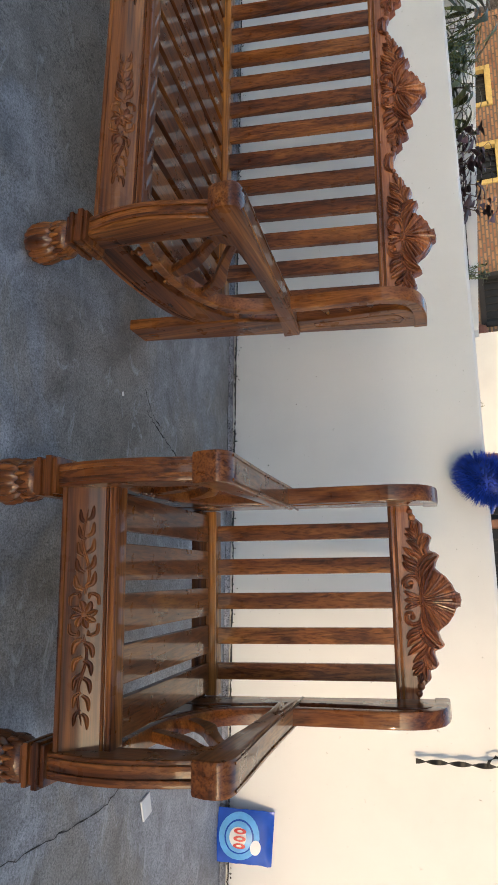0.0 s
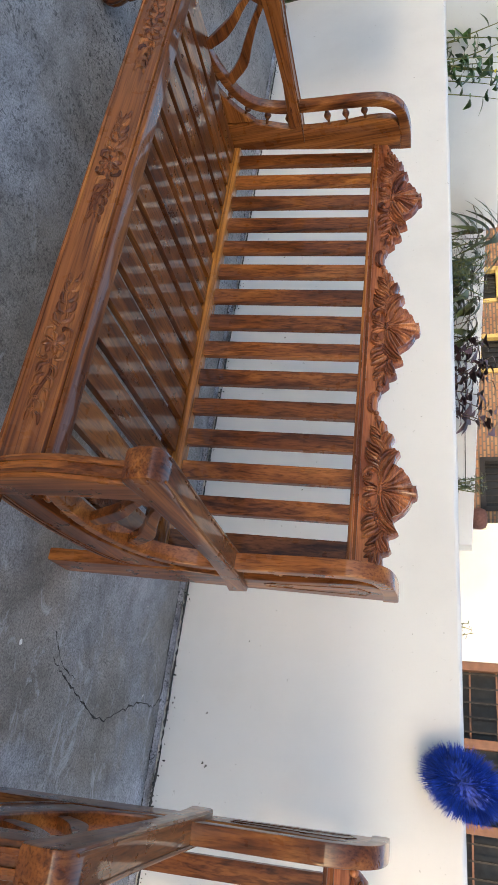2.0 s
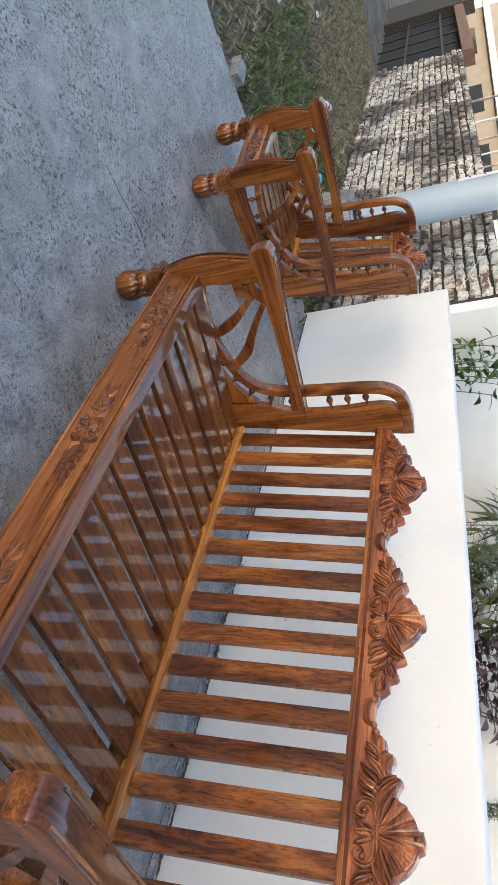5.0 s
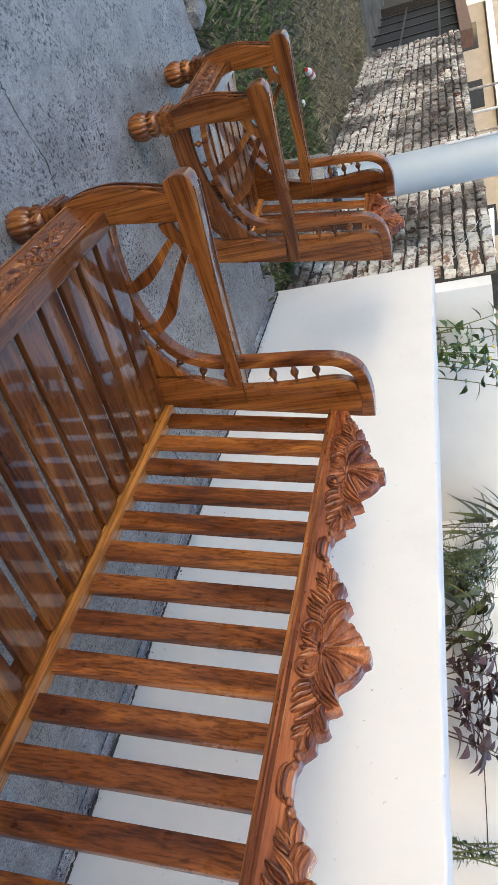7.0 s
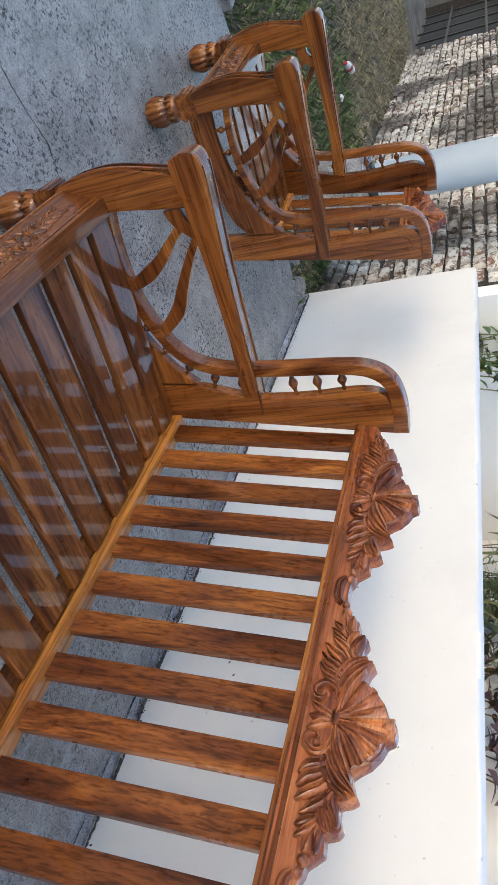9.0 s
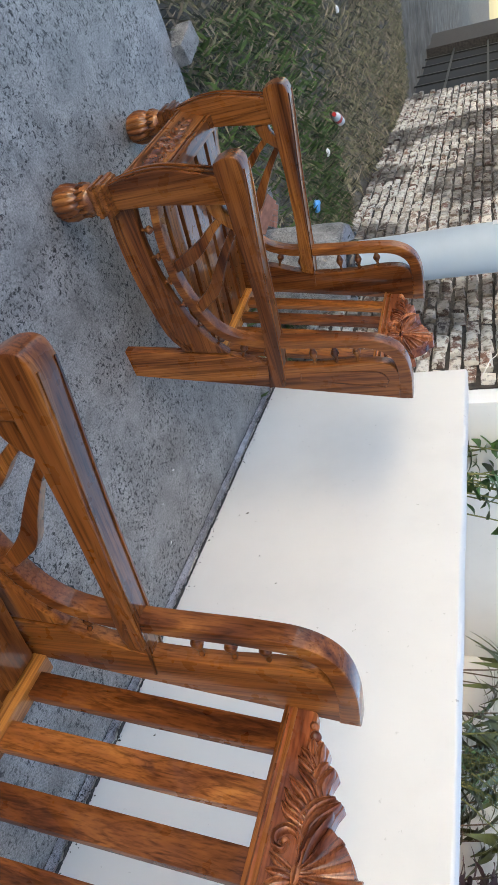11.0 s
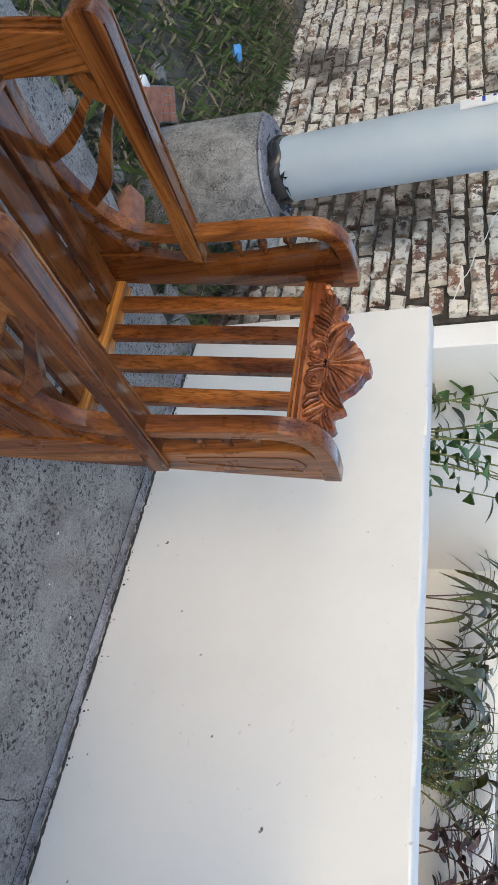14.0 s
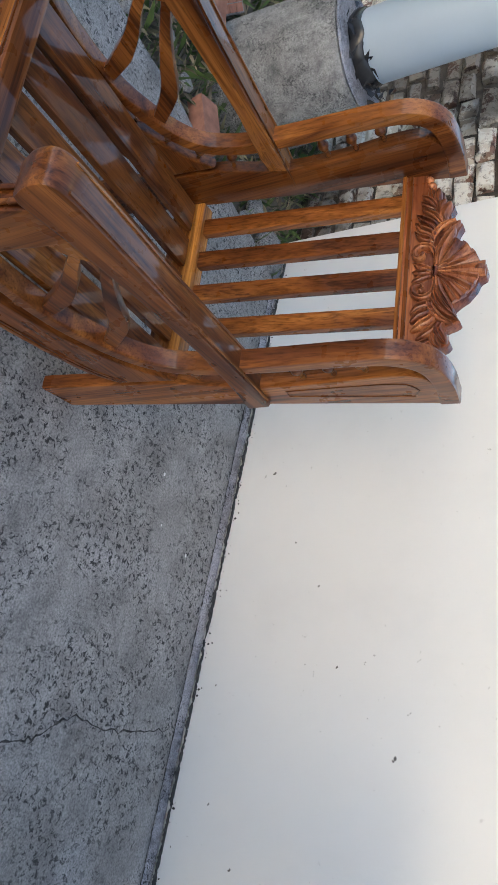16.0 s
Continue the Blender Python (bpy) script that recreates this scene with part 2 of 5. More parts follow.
RED = plain("red_print", (0.55, 0.03, 0.03), 0.4, 0.1)
YELLOWFRAME = plain("yellow_painted_frame", (0.5, 0.37, 0.13), 0.6, 0.15)
BROWN = plain("brown_painted_frame", (0.16, 0.075, 0.045), 0.6, 0.25)
BEIGE = plain("beige_render", (0.21, 0.20, 0.185), 0.85, 0.1, 2)
TILE = plain("red_brick_tile", (0.33, 0.15, 0.10), 0.8, 0.3, 20)
GLASS = plain("dark_window_glass", (0.02, 0.022, 0.025), 0.08, 0.2)


def brickwork(name, a, b, mortar, w, h):
    m, n, l, p = mat(name)
    tc = n.new("ShaderNodeTexCoord")
    sep, com = n.new("ShaderNodeSeparateXYZ"), n.new("ShaderNodeCombineXYZ")
    l.new(tc.outputs["Object"], sep.inputs[0])
    l.new(sep.outputs[0], com.inputs[0])
    l.new(sep.outputs[2], com.inputs[1])
    t = n.new("ShaderNodeTexBrick")
    t.inputs["Color1"].default_value, t.inputs["Color2"].default_value = (*a, 1), (*b, 1)
    t.inputs["Mortar"].default_value = (*mortar, 1)
    t.inputs["Scale"].default_value, t.inputs["Mortar Size"].default_value = 1.0, 0.022
    t.inputs["Brick Width"].default_value, t.inputs["Row Height"].default_value = w, h
    l.new(com.outputs[0], t.inputs["Vector"])
    v = noise_tex(n, l, coords(n, l), 1.5, 5)
    r = ramp(n, [(0.3, (0.6, 0.55, 0.5)), (0.7, (1.3, 1.3, 1.25))])
    l.new(v.outputs[0], r.inputs[0])
    l.new(mixc(n, l, 0.8, t.outputs[0], r.outputs[0], "MULTIPLY"), p.inputs["Base Color"])
    p.inputs["Roughness"].default_value = 0.9
    return m


HOUSE_BRICK = brickwork("house_brick", (0.24, 0.11, 0.065), (0.34, 0.20, 0.11), (0.13, 0.10, 0.08), 0.26, 0.095)


def stone_mat():
    m, n, l, p = mat("limewashed_brick")
    mp = coords(n, l, (1, 1, 1), 9.0)
    info = n.new("ShaderNodeObjectInfo")
    geo = n.new("ShaderNodeNewGeometry")
    add = n.new("ShaderNodeMath")
    l.new(info.outputs["Random"], add.inputs[0])
    l.new(geo.outputs["Random Per Island"], add.inputs[1])
    fr = n.new("ShaderNodeMath")
    fr.operation = "FRACT"
    l.new(add.outputs[0], fr.inputs[0])
    base = ramp(n, [(0.0, (0.10, 0.075, 0.065)), (0.22, (0.27, 0.14, 0.10)), (0.42, (0.36, 0.30, 0.24)), (0.7, (0.56, 0.50, 0.42)), (1.0, (0.74, 0.70, 0.62))])
    l.new(fr.outputs[0], base.inputs[0])
    w = ramp(n, [(0.47, (0, 0, 0)), (0.53, (0.95, 0.95, 0.95))])
    l.new(noise_tex(n, l, mp, 16, 5, 0.7).outputs[0], w.inputs[0])
    col = mixc(n, l, w.outputs[0], base.outputs[0], (0.72, 0.69, 0.62))
    tc = n.new("ShaderNodeNewGeometry")
    k = n.new("ShaderNodeTexNoise")
    k.inputs["Scale"].default_value, k.inputs["Detail"].default_value = 1.2, 8
    l.new(tc.outputs["Position"], k.inputs["Vector"])
    kr = ramp(n, [(0.44, (0.16, 0.145, 0.14)), (0.54, (1, 1, 1))])
    l.new(k.outputs[0], kr.inputs[0])
    col = mixc(n, l, 0.9, col, kr.outputs[0], "MULTIPLY")
    g = ramp(n, [(0.34, (0.13, 0.11, 0.10)), (0.48, (1, 1, 1))])
    l.new(noise_tex(n, l, mp, 30, 4, 0.7).outputs[0], g.inputs[0])
    col = mixc(n, l, 0.8, col, g.outputs[0], "MULTIPLY")
    l.new(col, p.inputs["Base Color"])
    p.inputs["Roughness"].default_value = 0.9
    bump(n, l, p, noise_tex(n, l, mp, 25, 5, 0.7).outputs[0], 0.6, 0.02)
    return m


STONE = stone_mat()
MORTAR = plain("dark_old_mortar", (0.05, 0.043, 0.037), 0.95, 0.6, 24)


def earth_mat():
    m, n, l, p = mat("dry_earth")
    mp = coords(n, l)
    r = ramp(n, [(0.3, (0.06, 0.052, 0.042)), (0.5, (0.14, 0.122, 0.095)), (0.7, (0.24, 0.215, 0.175))])
    l.new(noise_tex(n, l, mp, 2.2, 8, 0.7).outputs[0], r.inputs[0])
    l.new(r.outputs[0], p.inputs["Base Color"])
    p.inputs["Roughness"].default_value = 0.95
    bump(n, l, p, noise_tex(n, l, mp, 20, 6, 0.7).outputs[0], 0.8, 0.03)
    return m


EARTH = earth_mat()

# ---- mesh helpers ----
def weigh_normals(me, limit):
    """Large faces keep their own direction; narrow bevels lean to them."""
    faces = [(p.normal.copy(), p.area, tuple(p.vertices)) for p in me.polygons]
    around = collections.defaultdict(list)
    for nrm, area, vs in faces:
        for v in vs:
            around[v].append((nrm, area))
    out = []
    for nrm, area, vs in faces:
        for v in vs:
            s = Vector((0, 0, 0))
            for other, weight in around[v]:
                if other.dot(nrm) > limit:
                    s += other * weight
            out.append(s.normalized() if s.length > 0 else nrm)
    me.normals_split_custom_set(out)


def mesh_of(name, bm, material, smooth=None):
    me = bpy.data.meshes.new(name)
    bm.normal_update()
    bm.to_mesh(me)
    bm.free()
    me.materials.append(material)
    if smooth is not None:
        me.shade_smooth()
        if smooth > 0:
            me.set_sharp_from_angle(angle=radians(smooth))
            if smooth == 40 and len(me.polygons) < 1500:
                weigh_normals(me, math.cos(radians(45)))
    return me


def part(name, bm, material, parent=None, label="", smooth=40):
    ob = new(name, mesh_of(name, bm, material, smooth))
    ob.parent = parent
    if label:
        tagged(ob, label)
    return ob


def thing(name, label, category, group="", kind="", m=None):
    ob = tagged(new(name), label, category, group, kind)
    ob.empty_display_size = 0.05
    if m is not None:
        ob.matrix_world = m
    return ob


def box(bm, x0, x1, y0, y1, z0, z1, bev=0.0):
    vs = [bm.verts.new((x, y, z)) for x in (x0, x1) for y in (y0, y1) for z in (z0, z1)]
    fs = [bm.faces.new([vs[i] for i in f]) for f in ((0, 1, 3, 2), (4, 6, 7, 5), (0, 4, 5, 1), (2, 3, 7, 6), (0, 2, 6, 4), (1, 5, 7, 3))]
    if bev:
        es = {e for f in fs for e in f.edges}
        bmesh.ops.bevel(bm, geom=list(es), offset=bev, segments=2, profile=0.6, affect="EDGES")
    return vs


def boxed(*a, **k):
    bm = bmesh.new()
    box(bm, *a, **k)
    return bm


def smooth_line(pts, per=6):
    """Catmull-Rom through the points."""
    p = [Vector(q) for q in pts]
    p = [2 * p[0] - p[1]] + p + [2 * p[-1] - p[-2]]
    out = []
    for i in range(1, len(p) - 2):
        for k in range(per):
            t = k / per
            out.append(0.5 * (2 * p[i] + (p[i + 1] - p[i - 1]) * t + (2 * p[i - 1] - 5 * p[i] + 4 * p[i + 1] - p[i + 2]) * t * t + (3 * p[i] - p[i - 1] - 3 * p[i + 1] + p[i + 2]) * t ** 3))
    out.append(p[-2])
    return out


def plank(outline, x0, x1, bev=0.006):
    """A board: the outline in (y, z), from x0 to x1."""
    bm = bmesh.new()
    a = [bm.verts.new((x0, y, z)) for y, z in outline]
    b = [bm.verts.new((x1, y, z)) for y, z in outline]
    n = len(a)
    caps = [bm.faces.new(a), bm.faces.new(b[::-1])]
    for i in range(n):
        bm.faces.new((a[i], b[i], b[(i + 1) % n], a[(i + 1) % n]))
    bmesh.ops.recalc_face_normals(bm, faces=bm.faces)
    if bev:
        es = list({e for f in caps for e in f.edges})
        bmesh.ops.bevel(bm, geom=es, offset=bev, segments=2, profile=0.6, affect="EDGES")
    return bm


def ribbon(line, widths):
    """Outline in (y, z) of a band of the given widths along a line."""
    left, right = [], []
    n = len(line)
    for i, q in enumerate(line):
        d = (line[min(i + 1, n - 1)] - line[max(i - 1, 0)]).normalized()
        s = i / (n - 1) * (len(widths) - 1)
        k = min(int(s), len(widths) - 2)
        w = widths[k] + (widths[k + 1] - widths[k]) * (s - k)
        off = Vector((-d.y, d.x)) * w / 2
        left.append(q + off)
        right.append(q - off)
    return [tuple(v) for v in left + right[::-1]]


def lathe(bm, profile, centre, segs=16, axis="Z", flutes=0, depth=0.0, span=(0, 9)):
    """Turned shape: profile of (radius, height)."""
    rings = []
    for r, h in profile:
        ring = []
        for i in range(segs):
            a = 2 * math.pi * i / segs
            rr = r * (1 + depth * (abs(math.cos(flutes * a / 2)) - 0.6)) if flutes and span[0] <= h <= span[1] else r
            u, v = rr * math.cos(a), rr * math.sin(a)
            co = (u, v, h) if axis == "Z" else ((u, h, v) if axis == "Y" else (h, u, v))
            ring.append(bm.verts.new(Vector(centre) + Vector(co)))
        rings.append(ring)
    for p, q in zip(rings, rings[1:]):
        for i in range(segs):
            bm.faces.new((p[i], p[(i + 1) % segs], q[(i + 1) % segs], q[i]))
    bm.faces.new(rings[0][::-1])
    bm.faces.new(rings[-1])
    bmesh.ops.recalc_face_normals(bm, faces=bm.faces)


def turned_between(bm, a, b, profile, segs=10):
    """Turned shape from a to b; profile of (radius, share of the length)."""
    a, b = Vector(a), Vector(b)
    d = b - a
    q = d.to_track_quat("Z", "Y").to_matrix()
    rings = []
    for r, s in profile:
        rings.append([bm.verts.new(a + d * s + q @ Vector((r * math.cos(2 * math.pi * i / segs), r * math.sin(2 * math.pi * i / segs), 0))) for i in range(segs)])
    for p, w in zip(rings, rings[1:]):
        for i in range(segs):
            bm.faces.new((p[i], p[(i + 1) % segs], w[(i + 1) % segs], w[i]))
    bm.faces.new(rings[0][::-1])
    bm.faces.new(rings[-1])


def petal(bm, pts, width, height, place, blunt=False):
    """A carved leaf: a grooved ridge along a line in the carving plane. place maps (x, z, out) to the thing."""
    line = smooth_line(pts, 5)
    n = len(line)
    rows = []
    for i, q in enumerate(line):
        s = i / (n - 1)
        d = (line[min(i + 1, n - 1)] - line[max(i - 1, 0)]).normalized()
        side = Vector((-d.y, d.x))
        w = width * (math.sin(math.pi * min(1, 0.2 + 0.8 * s ** 1.2)) ** 0.6 + 0.05)
        h = height * (0.3 + 0.7 * math.sin(math.pi * (0.12 + 0.68 * s)))
        if blunt:
            w = width * (0.25 + 0.75 * s)
            h = height * (0.55 + 0.45 * math.sin(math.pi * (0.2 + 0.5 * s)))
        row = []
        for k, lift in ((-1, 0.0), (-0.94, 0.6), (-0.7, 0.95), (-0.4, 1.0), (-0.16, 0.4), (0.12, 0.45), (0.38, 0.98), (0.68, 0.92), (0.94, 0.55), (1, 0.0)):
            c = q + side * w * 0.5 * k
            row.append(bm.verts.new(place(c.x, c.y, h * lift)))
        rows.append(row)
    for p, q in zip(rows, rows[1:]):
        for k in range(len(p) - 1):
            bm.faces.new((p[k], p[k + 1], q[k + 1], q[k]))
    bm.faces.new(rows[0][::-1])
    bm.faces.new(rows[-1])


def knob(bm, x, z, r, place, h=0.6):
    rows = []
    for j in range(4):
        a = j / 3 * math.pi / 2
        rows.append([bm.verts.new(place(x + r * math.cos(a) * math.cos(t * math.pi / 5), z + r * math.cos(a) * math.sin(t * math.pi / 5), r * h * math.sin(a))) for t in range(10)])
    for p, q in zip(rows, rows[1:]):
        for i in range(10):
            bm.faces.new((p[i], p[(i + 1) % 10], q[(i + 1) % 10], q[i]))


# ---- carved furniture ----
def back_y(z):
    """The leaning plane of the backrest."""
    return -0.125 + 0.165 * (z - 0.27)


CREST = [(0.0, 1.066), (0.018, 1.063), (0.026, 1.05), (0.048, 1.041), (0.072, 1.024), (0.086, 1.006), (0.098, 0.994), (0.118, 1.0), (0.138, 1.011), (0.148, 0.998), (0.154, 0.98), (0.172, 0.982), (0.194, 0.991), (0.206, 0.982), (0.212, 0.964), (0.238, 0.966), (0.252, 0.952), (0.262, 0.94), (0.276, 0.937), (0.29, 0.93), (0.33, 0.928)]


def crest_height(d):
    for (a, h), (b, k) in zip(CREST, CREST[1:]):
        if d <= b:
            return h + (k - h) * (d - a) / (b - a)
    return CREST[-1][1]


def carve(name, shape, parent, label="", material=None):
    """One carved piece as a mesh of its own."""
    bm = bmesh.new()
    shape(bm)
    part(name, bm, material or WC, parent, label, smooth=50)


def crest_motif(cx, place, crest):
    """Shell, scrolls and leaves round one peak."""
    def curve(name, s, *pts, w=0.017, h=0.014, blunt=False):
        line = [(cx + s * x, max(0.897, min(z, crest_height(abs(x)) - 0.003))) for x, z in pts]
        carve(name, lambda bm: petal(bm, line, w, h, place, blunt), crest)

    # the fan of the shell
    for k in range(-3, 4):
        a = k * 0.31
        r = 0.02
        while r < 0.115 and 0.95 + r * math.cos(a) < crest_height(abs(r * math.sin(a))) - 0.003 and abs(r * math.sin(a)) < 0.088:
            r += 0.002
        curve("shell_rib", 1, (0.010 * math.sin(a), 0.955), (0.5 * r * math.sin(a) * 0.9, 0.95 + 0.5 * r * math.cos(a)), (r * math.sin(a), 0.95 + r * math.cos(a)), w=0.034 * r / 0.1 + 0.003, h=0.016 - 0.001 * abs(k), blunt=True)
    carve("shell_tip", lambda bm: knob(bm, cx, 1.052, 0.014, place, 1.2), crest)
    # clasp and the small leaves under it
    carve("clasp", lambda bm: petal(bm, [(cx - 0.017, 0.951), (cx, 0.952), (cx + 0.017, 0.951)], 0.016, 0.021, place), crest)
    for k in range(-1, 2):
        curve("small_leaf", 1, (0.006 * k, 0.944), (0.015 * k, 0.922), (0.028 * k, 0.899), w=0.019, h=0.013)
    for s in (-1, 1):
        # volute
        curve("scroll", s, (0.014, 0.951), (0.040, 0.953), (0.066, 0.944), (0.074, 0.922), (0.060, 0.904), (0.042, 0.906), (0.038, 0.921), (0.050, 0.928), w=0.015, h=0.019)
        carve("scroll_eye", lambda bm: knob(bm, cx + s * 0.052, 0.922, 0.009, place, 1.5), crest)
        # long leaf beside the shell, in three strands
        curve("carved_leaf", s, (0.022, 0.956), (0.058, 0.964), (0.094, 0.982), (0.118, 1.003), w=0.022, h=0.022)
        curve("carved_leaf", s, (0.042, 0.953), (0.080, 0.958), (0.112, 0.980), (0.137, 1.010), w=0.024, h=0.020)
        curve("carved_leaf", s, (0.060, 0.948), (0.096, 0.946), (0.128, 0.966), (0.146, 0.996), w=0.020, h=0.017)
        # leaves curling down to the plain band
        curve("carved_leaf", s, (0.082, 0.954), (0.092, 0.934), (0.100, 0.916), (0.118, 0.901), w=0.021, h=0.018)
        curve("carved_leaf", s, (0.098, 0.953), (0.112, 0.936), (0.122, 0.918), (0.142, 0.902), w=0.023, h=0.020)
        curve("carved_leaf", s, (0.118, 0.957), (0.136, 0.944), (0.148, 0.926), (0.166, 0.904), w=0.023, h=0.020)
        curve("carved_leaf", s, (0.136, 0.966), (0.156, 0.954), (0.170, 0.938), (0.188, 0.916), w=0.021, h=0.017)
        # the second spray
        curve("carved_leaf", s, (0.140, 0.970), (0.160, 0.966), (0.182, 0.976), (0.198, 0.988), w=0.024, h=0.018)
        curve("carved_leaf", s, (0.150, 0.962), (0.172, 0.956), (0.196, 0.962), (0.208, 0.972), w=0.020, h=0.015)
        curve("small_leaf", s, (0.186, 0.946), (0.196, 0.930), (0.208, 0.912), w=0.017, h=0.014)
        curve("small_leaf", s, (0.192, 0.950), (0.210, 0.936), (0.226, 0.914), w=0.017, h=0.015)
        curve("small_leaf", s, (0.196, 0.954), (0.222, 0.952), (0.246, 0.958), w=0.020, h=0.015)
        curve("small_leaf", s, (0.196, 0.948), (0.226, 0.938), (0.250, 0.934), w=0.020, h=0.014)
        carve("carved_bead", lambda bm: knob(bm, cx + s * 0.258, 0.936, 0.012, place, 1.1), crest)
        carve("carved_bead", lambda bm: knob(bm, cx + s * 0.279, 0.930, 0.010, place, 1.1), crest)


def apron_motif(cx, place, apron, half=0.2):
    """Rosette with a leafy sprig on both sides; heights round 0."""
    for k in range(8):
        a = k * math.pi / 4
        carve("rosette_petal", lambda bm: petal(bm, [(cx + 0.006 * math.cos(a), 0.006 * math.sin(a)), (cx + 0.020 * math.cos(a + 0.15), 0.018 * math.sin(a + 0.15)), (cx + 0.033 * math.cos(a + 0.3), 0.029 * math.sin(a + 0.3))], 0.015, 0.009, place), apron, material=WAPRON)
    carve("rosette_eye", lambda bm: knob(bm, cx, 0, 0.009, place), apron, material=WAPRON)
    for s in (-1, 1):
        for t in (-1, 1):
            carve("carved_scroll", lambda bm: petal(bm, [(cx + s * 0.02, 0.03 * t), (cx + s * 0.04, 0.028 * t), (cx + s * 0.046, 0.012 * t), (cx + s * 0.034, 0.010 * t)], 0.009, 0.008, place), apron, material=WAPRON)
        carve("stem", lambda bm: petal(bm, [(cx + s * 0.045, 0), (cx + s * half * 0.4, 0.008), (cx + s * half * 0.7, -0.008), (cx + s * half, 0.002)], 0.007, 0.006, place), apron, material=WAPRON)
        for k in range(5):
            x = 0.055 + k * (half - 0.05) / 5
            w = 1 - 0.08 * k
            for t in (-1, 1):
                o = 0.008 * (t > 0)
                carve("carved_leaf", lambda bm: petal(bm, [(cx + s * (x + o), 0.002 * t), (cx + s * (x + o + 0.010), 0.017 * t * w), (cx + s * (x + o + 0.034), 0.021 * t * w)], 0.013 * w, 0.008, place), apron, material=WAPRON)


SPINDLE = [(0.005, 0), (0.007, 0.1), (0.005, 0.2), (0.008, 0.3), (0.013, 0.42), (0.015, 0.5), (0.013, 0.58), (0.008, 0.7), (0.005, 0.8), (0.007, 0.9), (0.005, 1)]
FOOT = [(0.030, 0.0), (0.046, 0.012), (0.056, 0.035), (0.057, 0.058), (0.050, 0.085), (0.040, 0.098), (0.043, 0.102), (0.050, 0.115), (0.049, 0.13), (0.040, 0.143), (0.036, 0.148)]
SIDE = 0.046


def side_frame(root, s, hw):
    """One carved side: s = -1 or 1, hw = half the width over the posts."""
    xo, xi = s * hw, s * (hw - SIDE)
    x0, x1 = min(xo, xi), max(xo, xi)
    xm = (x0 + x1) / 2
    post = [(-0.300, 0.0), (-0.185, 0.0), (-0.088, 0.52), (0.0, 0.985), (-0.004, 0.995)]
    post += [tuple(v) for v in smooth_line([(-0.10, 0.985), (-0.14, 0.968), (-0.160, 0.93), (-0.166, 0.86), (-0.163, 0.77), (-0.167, 0.66), (-0.178, 0.57), (-0.205, 0.49), (-0.238, 0.40), (-0.265, 0.26)], 3)]
    board = part("back_post", plank(post, x0 + 0.003, x1 - 0.003), WZ, root)
    # sunk panel line on the outer face of the post
    xp = xo + s * -0.003
    panel = smooth_line([(-0.115, 0.64), (-0.09, 0.76), (-0.055, 0.93)], 4) + smooth_line([(-0.085, 0.945), (-0.118, 0.925), (-0.13, 0.87), (-0.138, 0.74), (-0.142, 0.645)], 3)
    loop = panel + [panel[0]]
    part("panel_bead", plank(ribbon(loop, [0.004, 0.004]), xp - 0.002, xp + 0.002, 0), WZ, board)
    curve = smooth_line([(-0.835, 0.335), (-0.72, 0.313), (-0.60, 0.307), (-0.50, 0.322), (-0.39, 0.362), (-0.325, 0.417), (-0.287, 0.505), (-0.272, 0.60), (-0.262, 0.70), (-0.248, 0.855), (-0.229, 0.938), (-0.182, 0.988), (-0.10, 1.002), (-0.003, 0.994)], 5)
    part("scroll_rail", plank(ribbon(curve, [0.030, 0.030, 0.030, 0.032, 0.034, 0.036, 0.042, 0.046]), x0 - 0.002, x1 + 0.002, 0.008), WS, root)
    low = [tuple(v) for v in smooth_line([(-0.83, 0.264), (-0.72, 0.250), (-0.6, 0.255), (-0.49, 0.274), (-0.39, 0.307), (-0.31, 0.350), (-0.25, 0.402)], 4)]
    low += [tuple(v) for v in smooth_line([(-0.272, 0.24), (-0.35, 0.195), (-0.47, 0.172), (-0.6, 0.160), (-0.72, 0.158), (-0.83, 0.165)], 4)]
    rail = part("lower_side_rail", plank(low, x0 + 0.006, x1 - 0.006), WY, root)
    xr = xo + s * -0.006
    for off in (0.018, 0.030):
        line = [Vector(v) for v in smooth_line([(-0.82, 0.165 + off), (-0.72, 0.158 + off), (-0.6, 0.160 + off), (-0.47, 0.173 + off), (-0.35, 0.198 + off), (-0.28, 0.238 + off)], 4)]
        part("bead", plank(ribbon(line, [0.005, 0.005]), xr - 0.003, xr + 0.003, 0), WY, rail)
    for a, b in (((-0.74, 0.25), (-0.735, 0.302)), ((-0.645, 0.252), (-0.640, 0.296)), ((-0.55, 0.262), (-0.555, 0.300)), ((-0.455, 0.283), (-0.468, 0.322)), ((-0.365, 0.318), (-0.390, 0.352)), ((-0.285, 0.368), (-0.325, 0.404)),
                 ((-0.222, 0.445), (-0.296, 0.472)), ((-0.186, 0.535), (-0.268, 0.545)), ((-0.163, 0.70), (-0.252, 0.70)), ((-0.163, 0.775), (-0.244, 0.775)), ((-0.166, 0.85), (-0.238, 0.85))):
        bm = bmesh.new()
        turned_between(bm, (xm, *a), (xm, *b), SPINDLE, 12)
        part("spindle", bm, WZ, root, smooth=60)
    leg = smooth_line([(-0.906, 0.212), (-0.922, 0.30), (-0.922, 0.39), (-0.902, 0.48), (-0.872, 0.57)], 4) + smooth_line([(-0.785, 0.57), (-0.797, 0.49), (-0.814, 0.385), (-0.822, 0.30), (-0.826, 0.212)], 3)
    cy, cx = -0.868, s * (hw - 0.018)
    lx0, lx1 = cx - 0.029, cx + 0.029
    front = part("front_leg", plank([tuple(v) for v in leg], lx0, lx1, 0.008), WZ, root)
    bm = bmesh.new()
